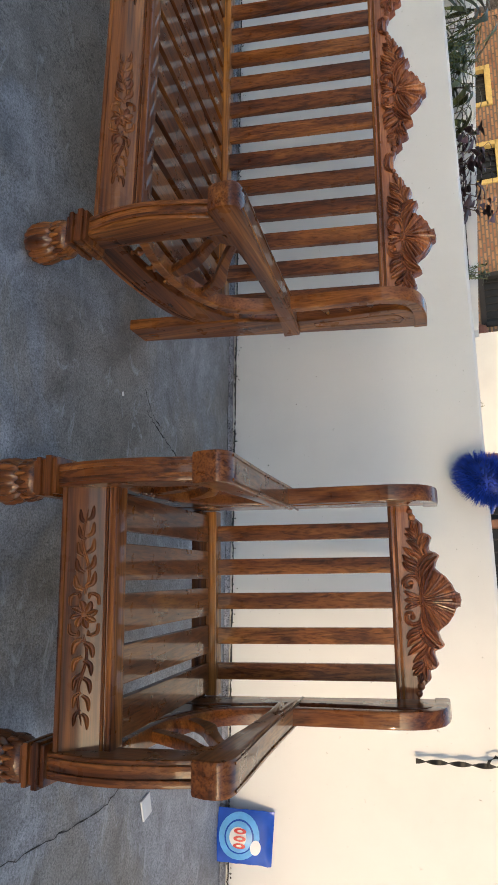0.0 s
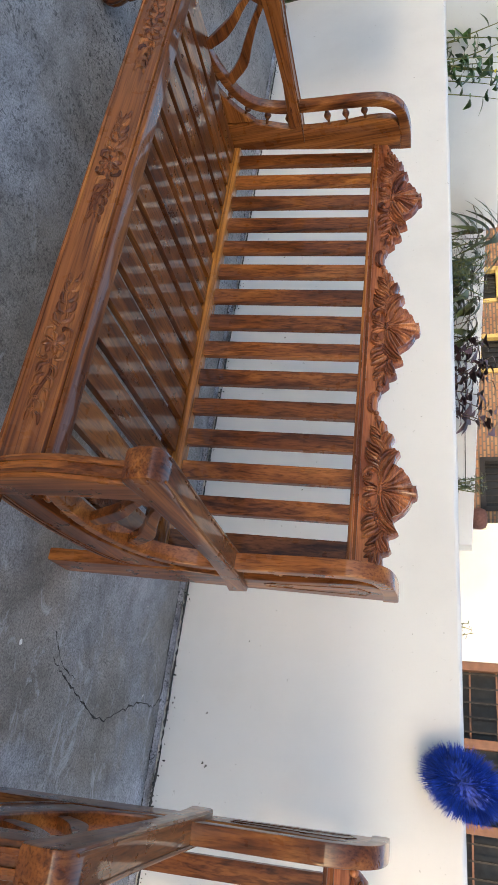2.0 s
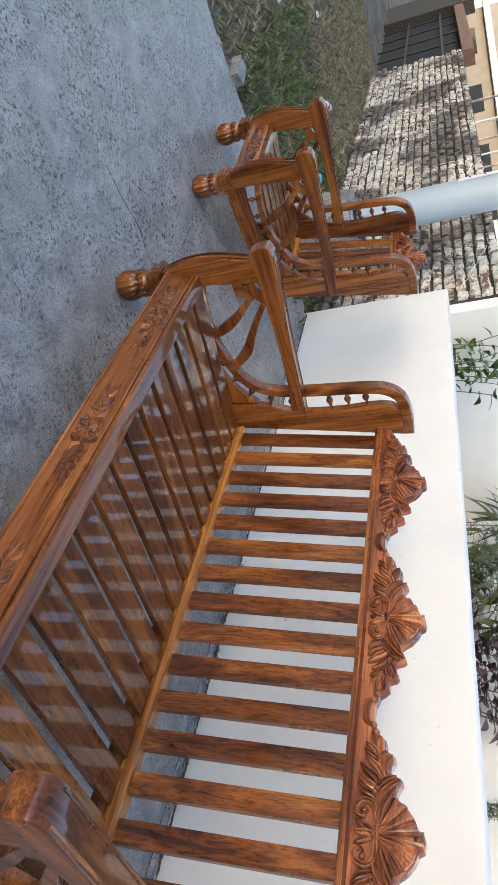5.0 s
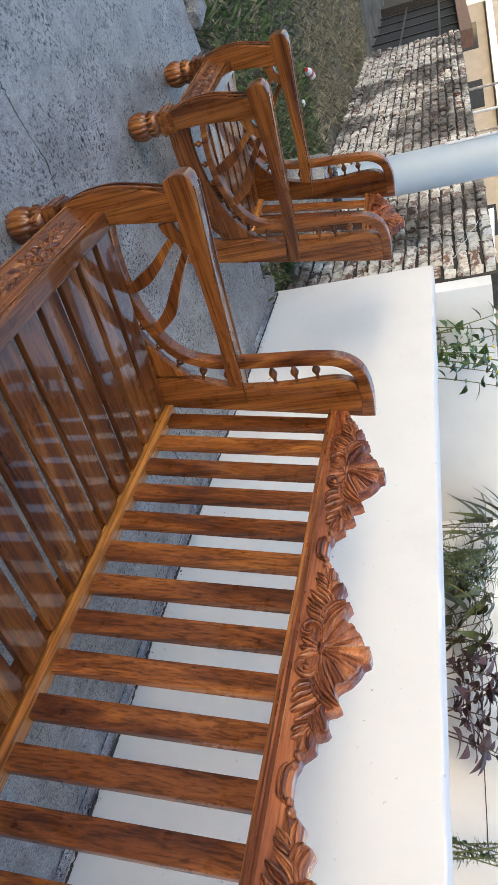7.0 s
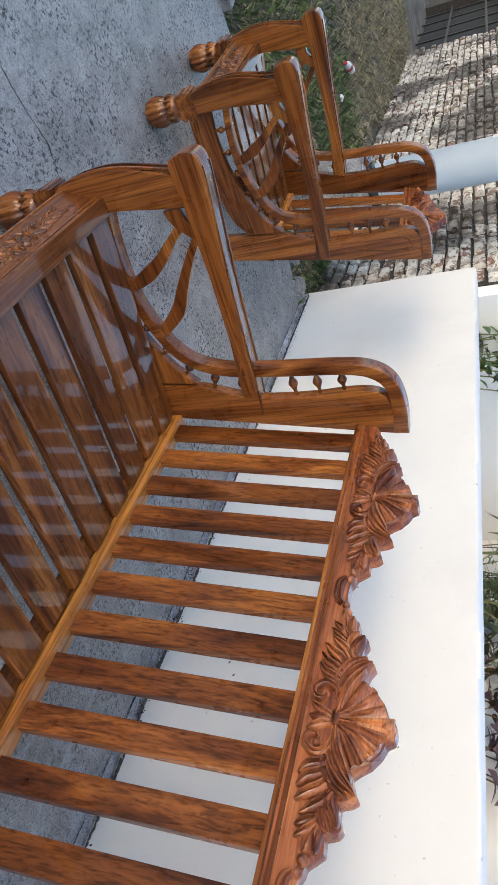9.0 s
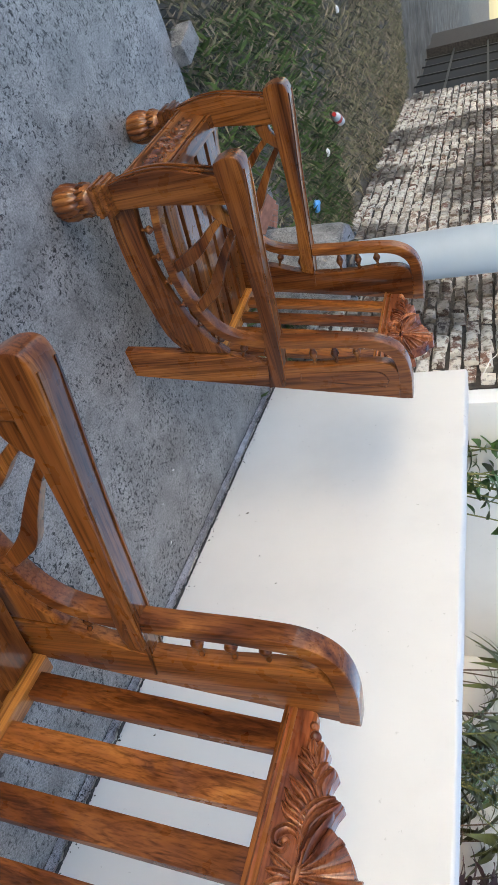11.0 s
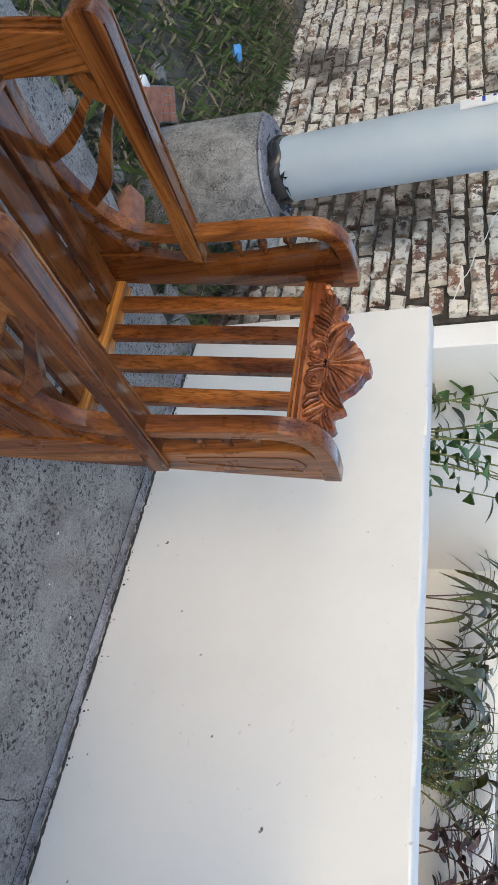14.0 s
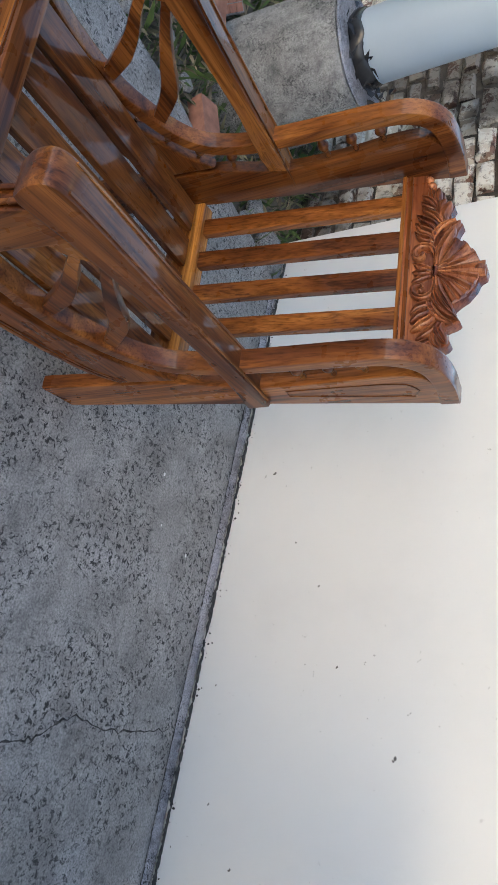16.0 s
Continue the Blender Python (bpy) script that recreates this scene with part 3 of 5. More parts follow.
    for g, z0, z1 in ((0.044, 0.146, 0.158), (0.052, 0.158, 0.172), (0.046, 0.172, 0.186), (0.055, 0.186, 0.203), (0.049, 0.203, 0.215)):
        box(bm, cx - g * 0.9, cx + g * 0.9, cy - g, cy + g, z0, z1, 0.004)
    part("moulded_collar", bm, WX, front)
    bm = bmesh.new()
    lathe(bm, FOOT, (cx, cy, 0), 56, "Z", 14, 0.16, (0.01, 0.09))
    part("fluted_ball_foot", bm, WZ, front, "turned wooden ball foot with carved flutes", smooth=50)
    for k in range(14):
        a = 2 * math.pi * k / 14
        bm = bmesh.new()
        turned_between(bm, (cx + 0.047 * math.cos(a), cy + 0.047 * math.sin(a), 0.094), (cx + 0.05 * math.cos(a), cy + 0.05 * math.sin(a), 0.126), [(0.003, 0), (0.008, 0.3), (0.006, 0.7), (0.002, 1)], 6)
        part("foot_bead", bm, WZ, front, smooth=60)
    # beads down the front of the leg
    for g in (-0.014, 0.014):
        strip = ribbon([Vector(v) for v in smooth_line([(-0.909, 0.22), (-0.925, 0.30), (-0.925, 0.39), (-0.905, 0.48), (-0.878, 0.58)], 4)], [0.006, 0.006])
        part("bead", plank(strip, cx + g - 0.005, cx + g + 0.005, 0.002), WZ, front)
    # arm
    arm = smooth_line([(-0.912, 0.565), (-0.922, 0.60), (-0.915, 0.635), (-0.88, 0.648), (-0.8, 0.642), (-0.6, 0.622), (-0.4, 0.607), (-0.25, 0.597), (-0.185, 0.591), (-0.098, 0.580)], 4) + [Vector(v) for v in ((-0.098, 0.520), (-0.185, 0.536), (-0.25, 0.545), (-0.4, 0.562), (-0.6, 0.568), (-0.8, 0.565), (-0.895, 0.558))]
    ax = s * (hw - 0.022)
    bm = plank([tuple(v) for v in arm], ax - 0.037, ax + 0.037, 0.009)
    for v in bm.verts:
        if v.co.y > -0.21 and s * v.co.x < hw - SIDE + 0.008:
            v.co.x = s * (hw - SIDE + 0.008)
    rest = part("arm_rest", bm, WY, root)
    for g in (-0.027 * s, 0.027 * s):
        bead = ribbon([Vector(v) for v in ((-0.88, 0.649), (-0.8, 0.643), (-0.6, 0.623), (-0.4, 0.608), (-0.25, 0.598), (-0.12, 0.584))], [0.005, 0.005])
        part("bead", plank(bead, ax + g - 0.003, ax + g + 0.003, 0.001), WY, rest)
    # bracket and blades under the arm
    ring = [Vector((-0.79 + 0.078 * math.sin(a), 0.598 - 0.078 * math.cos(a))) for a in [k * math.pi / 24 for k in range(0, 13)]]
    part("ring_bracket", plank(ribbon(ring, [0.05, 0.036, 0.05]), x0 + 0.006, x1 - 0.006), WY, root)
    one = smooth_line([(-0.742, 0.530), (-0.705, 0.483), (-0.665, 0.440), (-0.628, 0.385), (-0.598, 0.318)], 4)
    two = smooth_line([(-0.705, 0.562), (-0.640, 0.513), (-0.570, 0.468), (-0.500, 0.425), (-0.440, 0.352)], 4)
    for line in (one, two):
        part("blade", plank(ribbon(line, [0.022, 0.026, 0.034, 0.044, 0.034]), x0 + 0.009, x1 - 0.009, 0.006), WY, root)


def seat_set(name, label, category, hw, back_slats, seat_slats, peaks, sprigs, m, rise=0.0):
    root = thing(name, label, category, "carved wooden seating set", m=m)
    for s in (-1, 1):
        side_frame(root, s, hw)
    w = hw - SIDE + 0.002
    # front apron, leaning back a little
    bm = bmesh.new()
    box(bm, -w, w, -0.905, -0.862, 0.226, 0.334, 0.004)
    for v in bm.verts:
        v.co.y += 0.42 * (v.co.z - 0.227)
    apron = part("apron", bm, WX, root)
    bm = bmesh.new()
    box(bm, -w, w, -0.868, -0.812, 0.332, 0.350, 0.007)
    part("seat_ledge", bm, WX, root)
    for z in (0.235, 0.325):
        y = -0.905 + 0.42 * (z - 0.227)
        part("bead", boxed(-w, w, y - 0.004, y + 0.006, z - 0.004, z + 0.004, bev=0.003), WX, apron)
    for cx in sprigs:
        apron_motif(cx, lambda x, z, o: (x, -0.903 + 0.42 * (z + 0.055) - o, 0.282 + z), apron, 0.21 if len(sprigs) > 1 else 0.24)
    # seat boards
    pitch = 2 * w / seat_slats
    line = [Vector(v) for v in ((-0.825, 0.333), (-0.6, 0.314), (-0.4, 0.295), (-0.16, 0.273))]
    bw = pitch * 0.375
    mesh = mesh_of("seat_slat", plank(ribbon(smooth_line(line, 3), [0.02, 0.02]), -bw, bw, 0.003), WY, 40)
    for i in range(seat_slats):
        ob = new("seat_slat", mesh)
        ob.parent = root
        ob.location.x = (i - (seat_slats - 1) / 2) * pitch
    part("seat_back_rail", boxed(-w, w, -0.19, -0.125, 0.235, 0.268, bev=0.006), WX, root)
    # backrest
    long = back_slats > 9
    pitch = (2 * w - 0.040) / back_slats
    bw = pitch * (0.255 if long else 0.235)
    off = -0.016 if long else 0.0
    a, b = 0.285, 0.872
    mesh = mesh_of("back_slat", plank([(back_y(a) - 0.012, a), (back_y(b) - 0.012, b), (back_y(b) + 0.012, b), (back_y(a) + 0.012, a)], -bw, bw, 0.004), WZ, 40)
    for i in range(back_slats):
        ob = new("back_slat", mesh)
        ob.parent = root
        ob.location.x = (i - (back_slats - 1) / 2) * pitch + off
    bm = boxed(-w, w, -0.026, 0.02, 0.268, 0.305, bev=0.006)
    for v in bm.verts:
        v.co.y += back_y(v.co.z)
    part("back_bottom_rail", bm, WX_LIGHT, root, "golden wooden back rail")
    # crest
    n = int(2 * w / 0.004)
    top = []
    for i in range(n + 1):
        x = -w + 2 * w * i / n
        d = min(abs(x - c) for c in peaks)
        z = crest_height(d) if d < 0.33 else 0.928
        z += rise * max(0, 1 - d / 0.25)
        top.append((x, z))
    bm = bmesh.new()
    rows = []
    for x, z in top:
        rows.append([bm.verts.new((x, back_y(h) + o, h)) for h, o in ((0.862, -0.017), (z - 0.006, -0.017), (z, -0.011), (z, 0.016), (0.862, 0.016))])
    for p, q in zip(rows, rows[1:]):
        for k in range(5):
            bm.faces.new((p[k], p[(k + 1) % 5], q[(k + 1) % 5], q[k]))
    bm.faces.new(rows[0])
    bm.faces.new(rows[-1][::-1])
    bmesh.ops.recalc_face_normals(bm, faces=bm.faces)
    crest = part("crest_rail", bm, WCREST, root, smooth=35)
    for z, g in ((0.868, 0.007), (0.884, 0.004)):
        part("bead", boxed(-w, w, back_y(z) - 0.017 - g, back_y(z) - 0.012, z - 0.005, z + 0.005, bev=0.002), WX, crest)
    for c in peaks:
        crest_motif(c, lambda x, z, o: (x, back_y(z) - 0.016 - o, z + rise * max(0, 1 - abs(x - c) / 0.25) * (z - 0.89) / 0.15), crest)
    for p, q in zip(peaks, peaks[1:]):
        c = (p + q) / 2
        flat = lambda x, z, o: (x, back_y(z) - 0.016 - o, z)
        for k in (0.0, 0.010):
            carve("carved_link", lambda bm: petal(bm, [(c - 0.042, 0.930 - k), (c - 0.022, 0.915 - k), (c + 0.022, 0.915 - k), (c + 0.042, 0.930 - k)], 0.011, 0.012, flat), crest)
    return root


# ---- ground, floor, walls ----
def structure(name, bm, material, label, category, smooth=40):
    return tagged(part(name, bm, material, smooth=smooth), label, category, kind="structure")


bm = bmesh.new()
bmesh.ops.create_grid(bm, x_segments=90, y_segments=90, size=12)
for v in bm.verts:
    far = max(abs(v.co.x), abs(v.co.y)) / 12
    k = 1 if far < 0.98 else 40
    v.co.x, v.co.y = v.co.x * k - 9, v.co.y * k
    v.co.z = -0.06 + 0.05 * noise.noise(v.co * 0.8) + 0.03 * noise.noise(v.co * 2.7) if k == 1 else -0.1
    if v.co.x > -3.85:
        v.co.z = min(v.co.z, -0.1)
structure("ground", bm, EARTH, "dry brown earth ground with sparse grass", "ground")

bm = bmesh.new()
# beyond the veranda the floor runs on unseen, added to bounce light forward
edge = [(-3.70, -24.9)] + [(-4.10 + 0.16 * ((y + 1.15) / 1.15) ** 2 + 0.05 * noise.noise((y * 3, 0.3, 0)), y) for y in np.linspace(-2.6, 0.0, 16)]
out = edge + [(14.0, 0.0), (14.0, -24.9)]
up = [bm.verts.new((x, y, 0)) for x, y in out]
dn = [bm.verts.new((x, y, -0.16)) for x, y in out]
bm.faces.new(up[::-1])
for i in range(len(up)):
    j = (i + 1) % len(up)
    bm.faces.new((up[i], up[j], dn[j], dn[i]))
bmesh.ops.recalc_face_normals(bm, faces=bm.faces)
floor = structure("floor", bm, FLOOR, "worn grey concrete veranda floor with cracks and stains", "floor")


def wall_top(x):
    return 1.168 + 0.0105 * x


bm = bmesh.new()
xs = np.linspace(-4.2, 2.56, 40)
rows = []
for x in xs:
    j = 0.004 * noise.noise((x * 1.5, 0, 0))
    z = wall_top(x) + 0.004 * noise.noise((x * 3, 5, 0))
    rows.append([bm.verts.new(c) for c in ((x, j, -0.02), (x, j, z - 0.012), (x, j + 0.012, z), (x, 0.138, z), (x, 0.15, z - 0.012), (x, 0.15, -0.02))])
for p, q in zip(rows, rows[1:]):
    for k in range(6):
        bm.faces.new((p[k], p[(k + 1) % 6], q[(k + 1) % 6], q[k]))
bm.faces.new(rows[0][::-1])
bm.faces.new(rows[-1])
bmesh.ops.recalc_face_normals(bm, faces=bm.faces)
structure("wall_front", bm, WHITE, "low white limewashed veranda wall with specks of dirt", "wall")
structure("wall_return", boxed(2.56, 2.72, -0.02, 0.15, -0.02, 2.2, bev=0.01), WHITE, "white limewashed wall end beside the low wall", "wall")


def back_top(x):
    return 1.20 - 0.06 * (x + 1.0)


bm = bmesh.new()
rows = []
for x in np.linspace(-11.0, -0.95, 30):
    z = back_top(x)
    rows.append([bm.verts.new(c) for c in ((x, 2.4, -0.1), (x, 2.4, z), (x, 2.54, z), (x, 2.54, -0.1))])
for p, q in zip(rows, rows[1:]):
    for k in range(4):
        bm.faces.new((p[k], p[(k + 1) % 4], q[(k + 1) % 4], q[k]))
bm.faces.new(rows[0][::-1])
bm.faces.new(rows[-1])
bmesh.ops.recalc_face_normals(bm, faces=bm.faces)
structure("wall_garden", bm, WHITE_FAR, "white painted garden wall behind the plants", "wall")
structure("wall_side", boxed(-4.24, -4.10, 0.16, 2.39, -0.1, 1.49, bev=0.006), WHITE_FAR, "white painted side wall of the planting bed", "wall")
structure("planting_bed", boxed(-4.09, 2.5, 0.16, 2.39, 0.3, 0.86), SOIL, "dark soil of the planting bed", "soil")

# unseen plain walls added far behind the camera to cut the sunlight to shape
structure("sun_blocker_high", boxed(-45.0, 12.9, -25.3, -25.0, -0.2, 5.5), WHITE_FAR, "unseen plain white wall added to keep the sun off the left", "wall")
structure("sun_blocker_low", boxed(12.9, 60.0, -25.3, -25.0, -0.2, 3.45), WHITE_FAR, "unseen lower white wall added to keep the sun off the floor", "wall")


def crack(pts, width, z=0.0025, seed=0):
    line = smooth_line([(x, y) for x, y in pts], 8)
    bm = bmesh.new()
    rows = []
    n = len(line)
    for i, q in enumerate(line):
        d = (line[min(i + 1, n - 1)] - line[max(i - 1, 0)]).normalized()
        o = Vector((-d.y, d.x))
        k = noise.noise((i * 0.9, seed, 0)) * 0.014
        w = width * (0.35 + abs(noise.noise((i * 0.7, seed + 7, 0))) * 1.6) * (1 if 0 < i < n - 1 else 0.1)
        rows.append((bm.verts.new((*(q + o * (k + w)), z)), bm.verts.new((*(q + o * (k - w)), z))))
    for p, q in zip(rows, rows[1:]):
        bm.faces.new((p[0], p[1], q[1], q[0]))
    bmesh.ops.recalc_face_normals(bm, faces=bm.faces)
    return bm


for k, (pts, w) in enumerate((
    ([(0.58, -0.86), (0.625, -0.77), (0.669, -0.66), (0.72, -0.50), (0.675, -0.36), (0.626, -0.21), (0.625, -0.09), (0.55, -0.03)], 0.0035),
    ([(0.62, -0.70), (0.59, -0.80), (0.50, -0.88)], 0.0022),
    ([(-1.95, -0.85), (-1.973, -0.742), (-1.995, -0.648), (-2.058, -0.539), (-2.044, -0.401), (-2.057, -0.246), (-2.084, -0.058)], 0.0035),
    ([(1.92, -1.60), (1.905, -1.35), (1.898, -1.19), (1.878, -0.98), (1.80, -0.86)], 0.003),
    ([(-1.92, -1.98), (-1.93, -1.90), (-1.944, -1.81), (-1.984, -1.67), (-1.967, -1.55), (-2.02, -1.42)], 0.004),
)):
    part("crack", crack(pts, w, seed=k), CRACK_SHADOW, floor)


def joint(name, material, mid0, half, rag, z, seed):
    bm = bmesh.new()
    rows = []
    for i in range(1600):
        x = -4.15 + i * 6.65 / 1599
        mid = mid0 + 0.006 * noise.noise((x * 4, 1, seed)) + 0.004 * noise.noise((x * 23, 2, seed))
        up = half + rag * (noise.noise((x * 9, 3, seed)) + 0.9 * noise.noise((x * 37, 4, seed)) + 0.7 * noise.noise((x * 110, 5, seed)))
        down = half + rag * (noise.noise((x * 7, 6, seed)) + 0.9 * noise.noise((x * 41, 7, seed)) + 0.7 * noise.noise((x * 120, 8, seed)))
        rows.append((bm.verts.new((x, min(mid + max(up, 0.0006), -0.001), z)), bm.verts.new((x, mid - max(down, 0.0006), z))))
    for p, q in zip(rows, rows[1:]):
        bm.faces.new((p[0], p[1], q[1], q[0]))
    bmesh.ops.recalc_face_normals(bm, faces=bm.faces)
    return part(name, bm, material, floor)


bm = bmesh.new()
rows = []
for i in range(900):
    x = -4.1 + i * 6.6 / 899
    n1, n2 = noise.noise((x * 5, 1, 4)), noise.noise((x * 31, 2, 4))
    wide = 0.034 + 0.010 * n1 + 0.007 * n2
    rows.append([bm.verts.new(c) for c in ((x, -wide - 0.004, -0.002), (x, -wide, 0.0035), (x, -wide * 0.55, 0.010 + 0.003 * n2), (x, -0.009 + 0.003 * n2, 0.016 + 0.004 * n1), (x, -0.003, 0.010))])
for p, q in zip(rows, rows[1:]):
    for k in range(4):
        bm.faces.new((p[k], p[k + 1], q[k + 1], q[k]))
bmesh.ops.recalc_face_normals(bm, faces=bm.faces)
part("cement_fillet", bm, FILLET, floor, "pale rough cement fillet at the foot of the wall")
# dark ribbon painting the shadow edge on the floor side of the fillet
joint("painted_shadow_edge", CRACK_SHADOW, -0.046, 0.0016, 0.006, 0.004, 0.0)
joint("joint_crack", CRACK_SHADOW, -0.011, 0.010, 0.013, 0.028, 3.0)
# crumbs of dirt and scuffs on the wall above the fillet
random.seed(31)


def smear(bm, x, z, r, tall, y=-0.0055):
    k = random.randint(6, 9)
    vs = []
    for i in range(k):
        a = -2 * math.pi * i / k
        q = random.uniform(0.5, 1.1)
        vs.append(bm.verts.new((x + r * q * math.cos(a), y, z + r * tall * q * math.sin(a))))
    bm.faces.new(vs[::-1])


bm = bmesh.new()
for _ in range(420):
    x = random.uniform(-4.0, 2.4)
    if noise.noise((x * 2.2, 9, 0)) > -0.12:
        smear(bm, x, 0.018 + abs(random.gauss(0, 0.017)), random.uniform(0.0012, 0.0055), random.uniform(0.5, 1.6))
tagged(part("wall_dirt", bm, CRACK_SHADOW, bpy.data.objects["wall_front"], smooth=None), kind="stuff")
for x, z, r in ((-3.02, 0.176, 0.008), (-2.121, 0.726, 0.009), (-2.245, 0.102, 0.004), (-0.998, 0.924, 0.004), (0.62, 0.20, 0.004), (0.81, 0.225, 0.007), (0.80, 0.21, 0.006), (-2.75, 0.31, 0.004), (-2.6, 0.42, 0.004), (-2.35, 0.52, 0.005), (-1.9, 0.16, 0.005), (-1.75, 0.27, 0.006), (-0.35, 0.5, 0.004), (-1.6, 0.72, 0.004), (0.33, 0.34, 0.003), (-1.25, 0.30, 0.006), (-1.2, 0.33, 0.005)):
    bm = bmesh.new()
    smear(bm, x, z, r, 0.8)
    smear(bm, x + r * 0.6, z - r * 0.5, r * 0.5, 1.2, -0.0065)
    part("speck", bm, SPECK, bpy.data.objects["wall_front"], smooth=None)
# pale chips on the floor
for x, y, r in ((-2.624, -0.202, 0.007), (-2.671, -0.37, 0.005), (0.572, -1.032, 0.010), (-2.83, -0.42, 0.007), (0.60, -0.20, 0.006), (0.28, -0.3, 0.004)):
    bm = bmesh.new()
    bmesh.ops.create_icosphere(bm, subdivisions=1, radius=r)
    for v in bm.verts:
        v.co = Vector((x + v.co.x * (1 + 0.5 * noise.noise(v.co * 150)), y + v.co.y * 0.7, 0.002 + v.co.z * 0.25))
    part("pale_chip", bm, PAPER, floor)
# ---- seating ----
HALF = 0.985
bench = seat_set("carved_bench", "long carved brown wooden bench with slatted back, glossy varnish", "bench", HALF, 15, 15, (-0.630, 0.004, 0.636), (-0.62, 0.0, 0.62), pose(-0.662, -0.708, 0, 0, 0, 0))
chair = seat_set("carved_armchair", "carved wooden armchair with slatted back, glossy brown varnish, partly in sun", "armchair", 0.34, 5, 5, (0.0,), (0.0,), pose(1.262, -0.730, 0, 0, 0, 3.7), 0.004)
other = copy_thing(chair, pose(-3.184, -0.739, 0, 0, 0, 7))
tagged(other, "carved wooden armchair with slatted back beside the floor's grassy edge", "armchair", "carved wooden seating set")

# ---- grass edge, brick wall, column ----
def thin_wire(bm, pts, r, segs=5):
    line = [Vector(p) for p in pts]
    rings = []
    for i, q in enumerate(line):
        d = (line[min(i + 1, len(line) - 1)] - line[max(i - 1, 0)]).normalized()
        u = d.orthogonal().normalized()
        v = d.cross(u)
        rr = r[i] if isinstance(r, (list, tuple)) else r
        rings.append([bm.verts.new(q + (u * math.cos(2 * math.pi * k / segs) + v * math.sin(2 * math.pi * k / segs)) * rr) for k in range(segs)])
    for p, q in zip(rings, rings[1:]):
        for k in range(segs):
            bm.faces.new((p[k], p[(k + 1) % segs], q[(k + 1) % segs], q[k]))


def single(name, bm, material, label, category, group="", kind="", smooth=40, m=None):
    ob = tagged(part(name, bm, material, smooth=smooth), label, category, group, kind)
    if m is not None:
        ob.matrix_world = m
    return ob


# the rough cement footing and the pipe
COL = (-4.589, -0.519)
bm = bmesh.new()
lathe(bm, [(0.262, -0.12), (0.268, 0.1), (0.258, 0.25), (0.248, 0.4), (0.244, 0.47), (0.236, 0.486), (0.21, 0.492), (0.05, 0.494)], (*COL, 0), 36)
for v in bm.verts:
    k = 1 + 0.05 * noise.noise(v.co * 5) + 0.02 * noise.noise(v.co * 16)
    v.co.x, v.co.y = COL[0] + (v.co.x - COL[0]) * k, COL[1] + (v.co.y - COL[1]) * k
foot = thing("column_footing", "round rough cement footing with a pale top under the pipe", "footing")
part("body", bm, CEMENT, foot)
bm = bmesh.new()
lathe(bm, [(0.226, 0.488), (0.233, 0.494), (0.226, 0.501), (0.14, 0.503)], (*COL, 0), 36)
for v in bm.verts:
    k = 1 + 0.05 * noise.noise(v.co * 5) + 0.02 * noise.noise(v.co * 16)
    v.co.x, v.co.y = COL[0] + (v.co.x - COL[0]) * k, COL[1] + (v.co.y - COL[1]) * k
part("top_skin", bm, FILLET, foot, "pale trowelled cement skin")
col = thing("pipe_column", "pale blue plastic pipe column standing on a cement footing", "column", m=pose(COL[0], COL[1], 0.502))
bm = bmesh.new()
lathe(bm, [(0.134, 0.0), (0.134, 2.7), (0.126, 2.7)], (0, 0, 0), 40)
part("pipe", bm, PIPE, col)
bm = bmesh.new()
lathe(bm, [(0.142, 0.0), (0.146, 0.02), (0.141, 0.045), (0.136, 0.055)], (0, 0, 0), 40)
for v in bm.verts:
    v.co.z += 0.02 * noise.noise(v.co * 14)
part("plastic_wrap", bm, TAPE, col, "torn black plastic wrapped round the pipe foot")
bm = bmesh.new()
for k in range(26):
    a = -1.3 + 0.11 * k + random.uniform(-0.1, 0.1)
    r = 0.147 + random.uniform(0, 0.05)
    p = Vector((r * math.cos(a), r * math.sin(a), random.uniform(0.0, 0.07)))
    q = [p + Vector((random.uniform(-0.026, 0.026), random.uniform(-0.026, 0.026), random.uniform(-0.015, 0.025))) for _ in range(3)]
    vs = [bm.verts.new(v) for v in (p, *q)]
    bm.faces.new(vs[:3])
    bm.faces.new(vs[1:])
part("plastic_scraps", bm, TAPE, col)
bm = bmesh.new()
n = 12
rows = []
for i in range(n + 1):
    a = -2.35 + 0.95 * i / n
    rows.append([bm.verts.new(((0.1365 + 0.004 * k) * math.cos(a), (0.1365 + 0.004 * k) * math.sin(a), z)) for z, k in ((0.78, 0), (0.78, 1), (1.14, 1), (1.14, 0))])
for p, q in zip(rows, rows[1:]):
    for k in range(4):
        bm.faces.new((p[k], p[(k + 1) % 4], q[(k + 1) % 4], q[k]))
sheet = part("paper_notice", bm, PAPER, col, "white printed paper stuck round the pipe")
for k, z in enumerate((0.82, 0.86, 0.90, 0.96, 1.0, 1.06)):
    bm = bmesh.new()
    rows = []
    for i in range(7):
        a = -2.25 + (0.5 + 0.2 * (k % 2)) * i / 6
        rows.append([bm.verts.new((0.1412 * math.cos(a), 0.1412 * math.sin(a), h)) for h in (z, z + (0.022 if k == 3 else 0.012))])
    for p, q in zip(rows, rows[1:]):
        bm.faces.new((p[0], q[0], q[1], p[1]))
    part("print_bar", bm, RED if k in (0, 3) else BLUE, sheet)

# weathered brick wall
wall = thing("brick_wall", "old brick boundary wall with flaking limewash and dark stains", "wall", kind="structure", m=pose(-4.25, 0.13, 0))
part("mortar", boxed(-9.0, 0.0, 0.03, 0.3, -0.15, 1.54), MORTAR, wall)


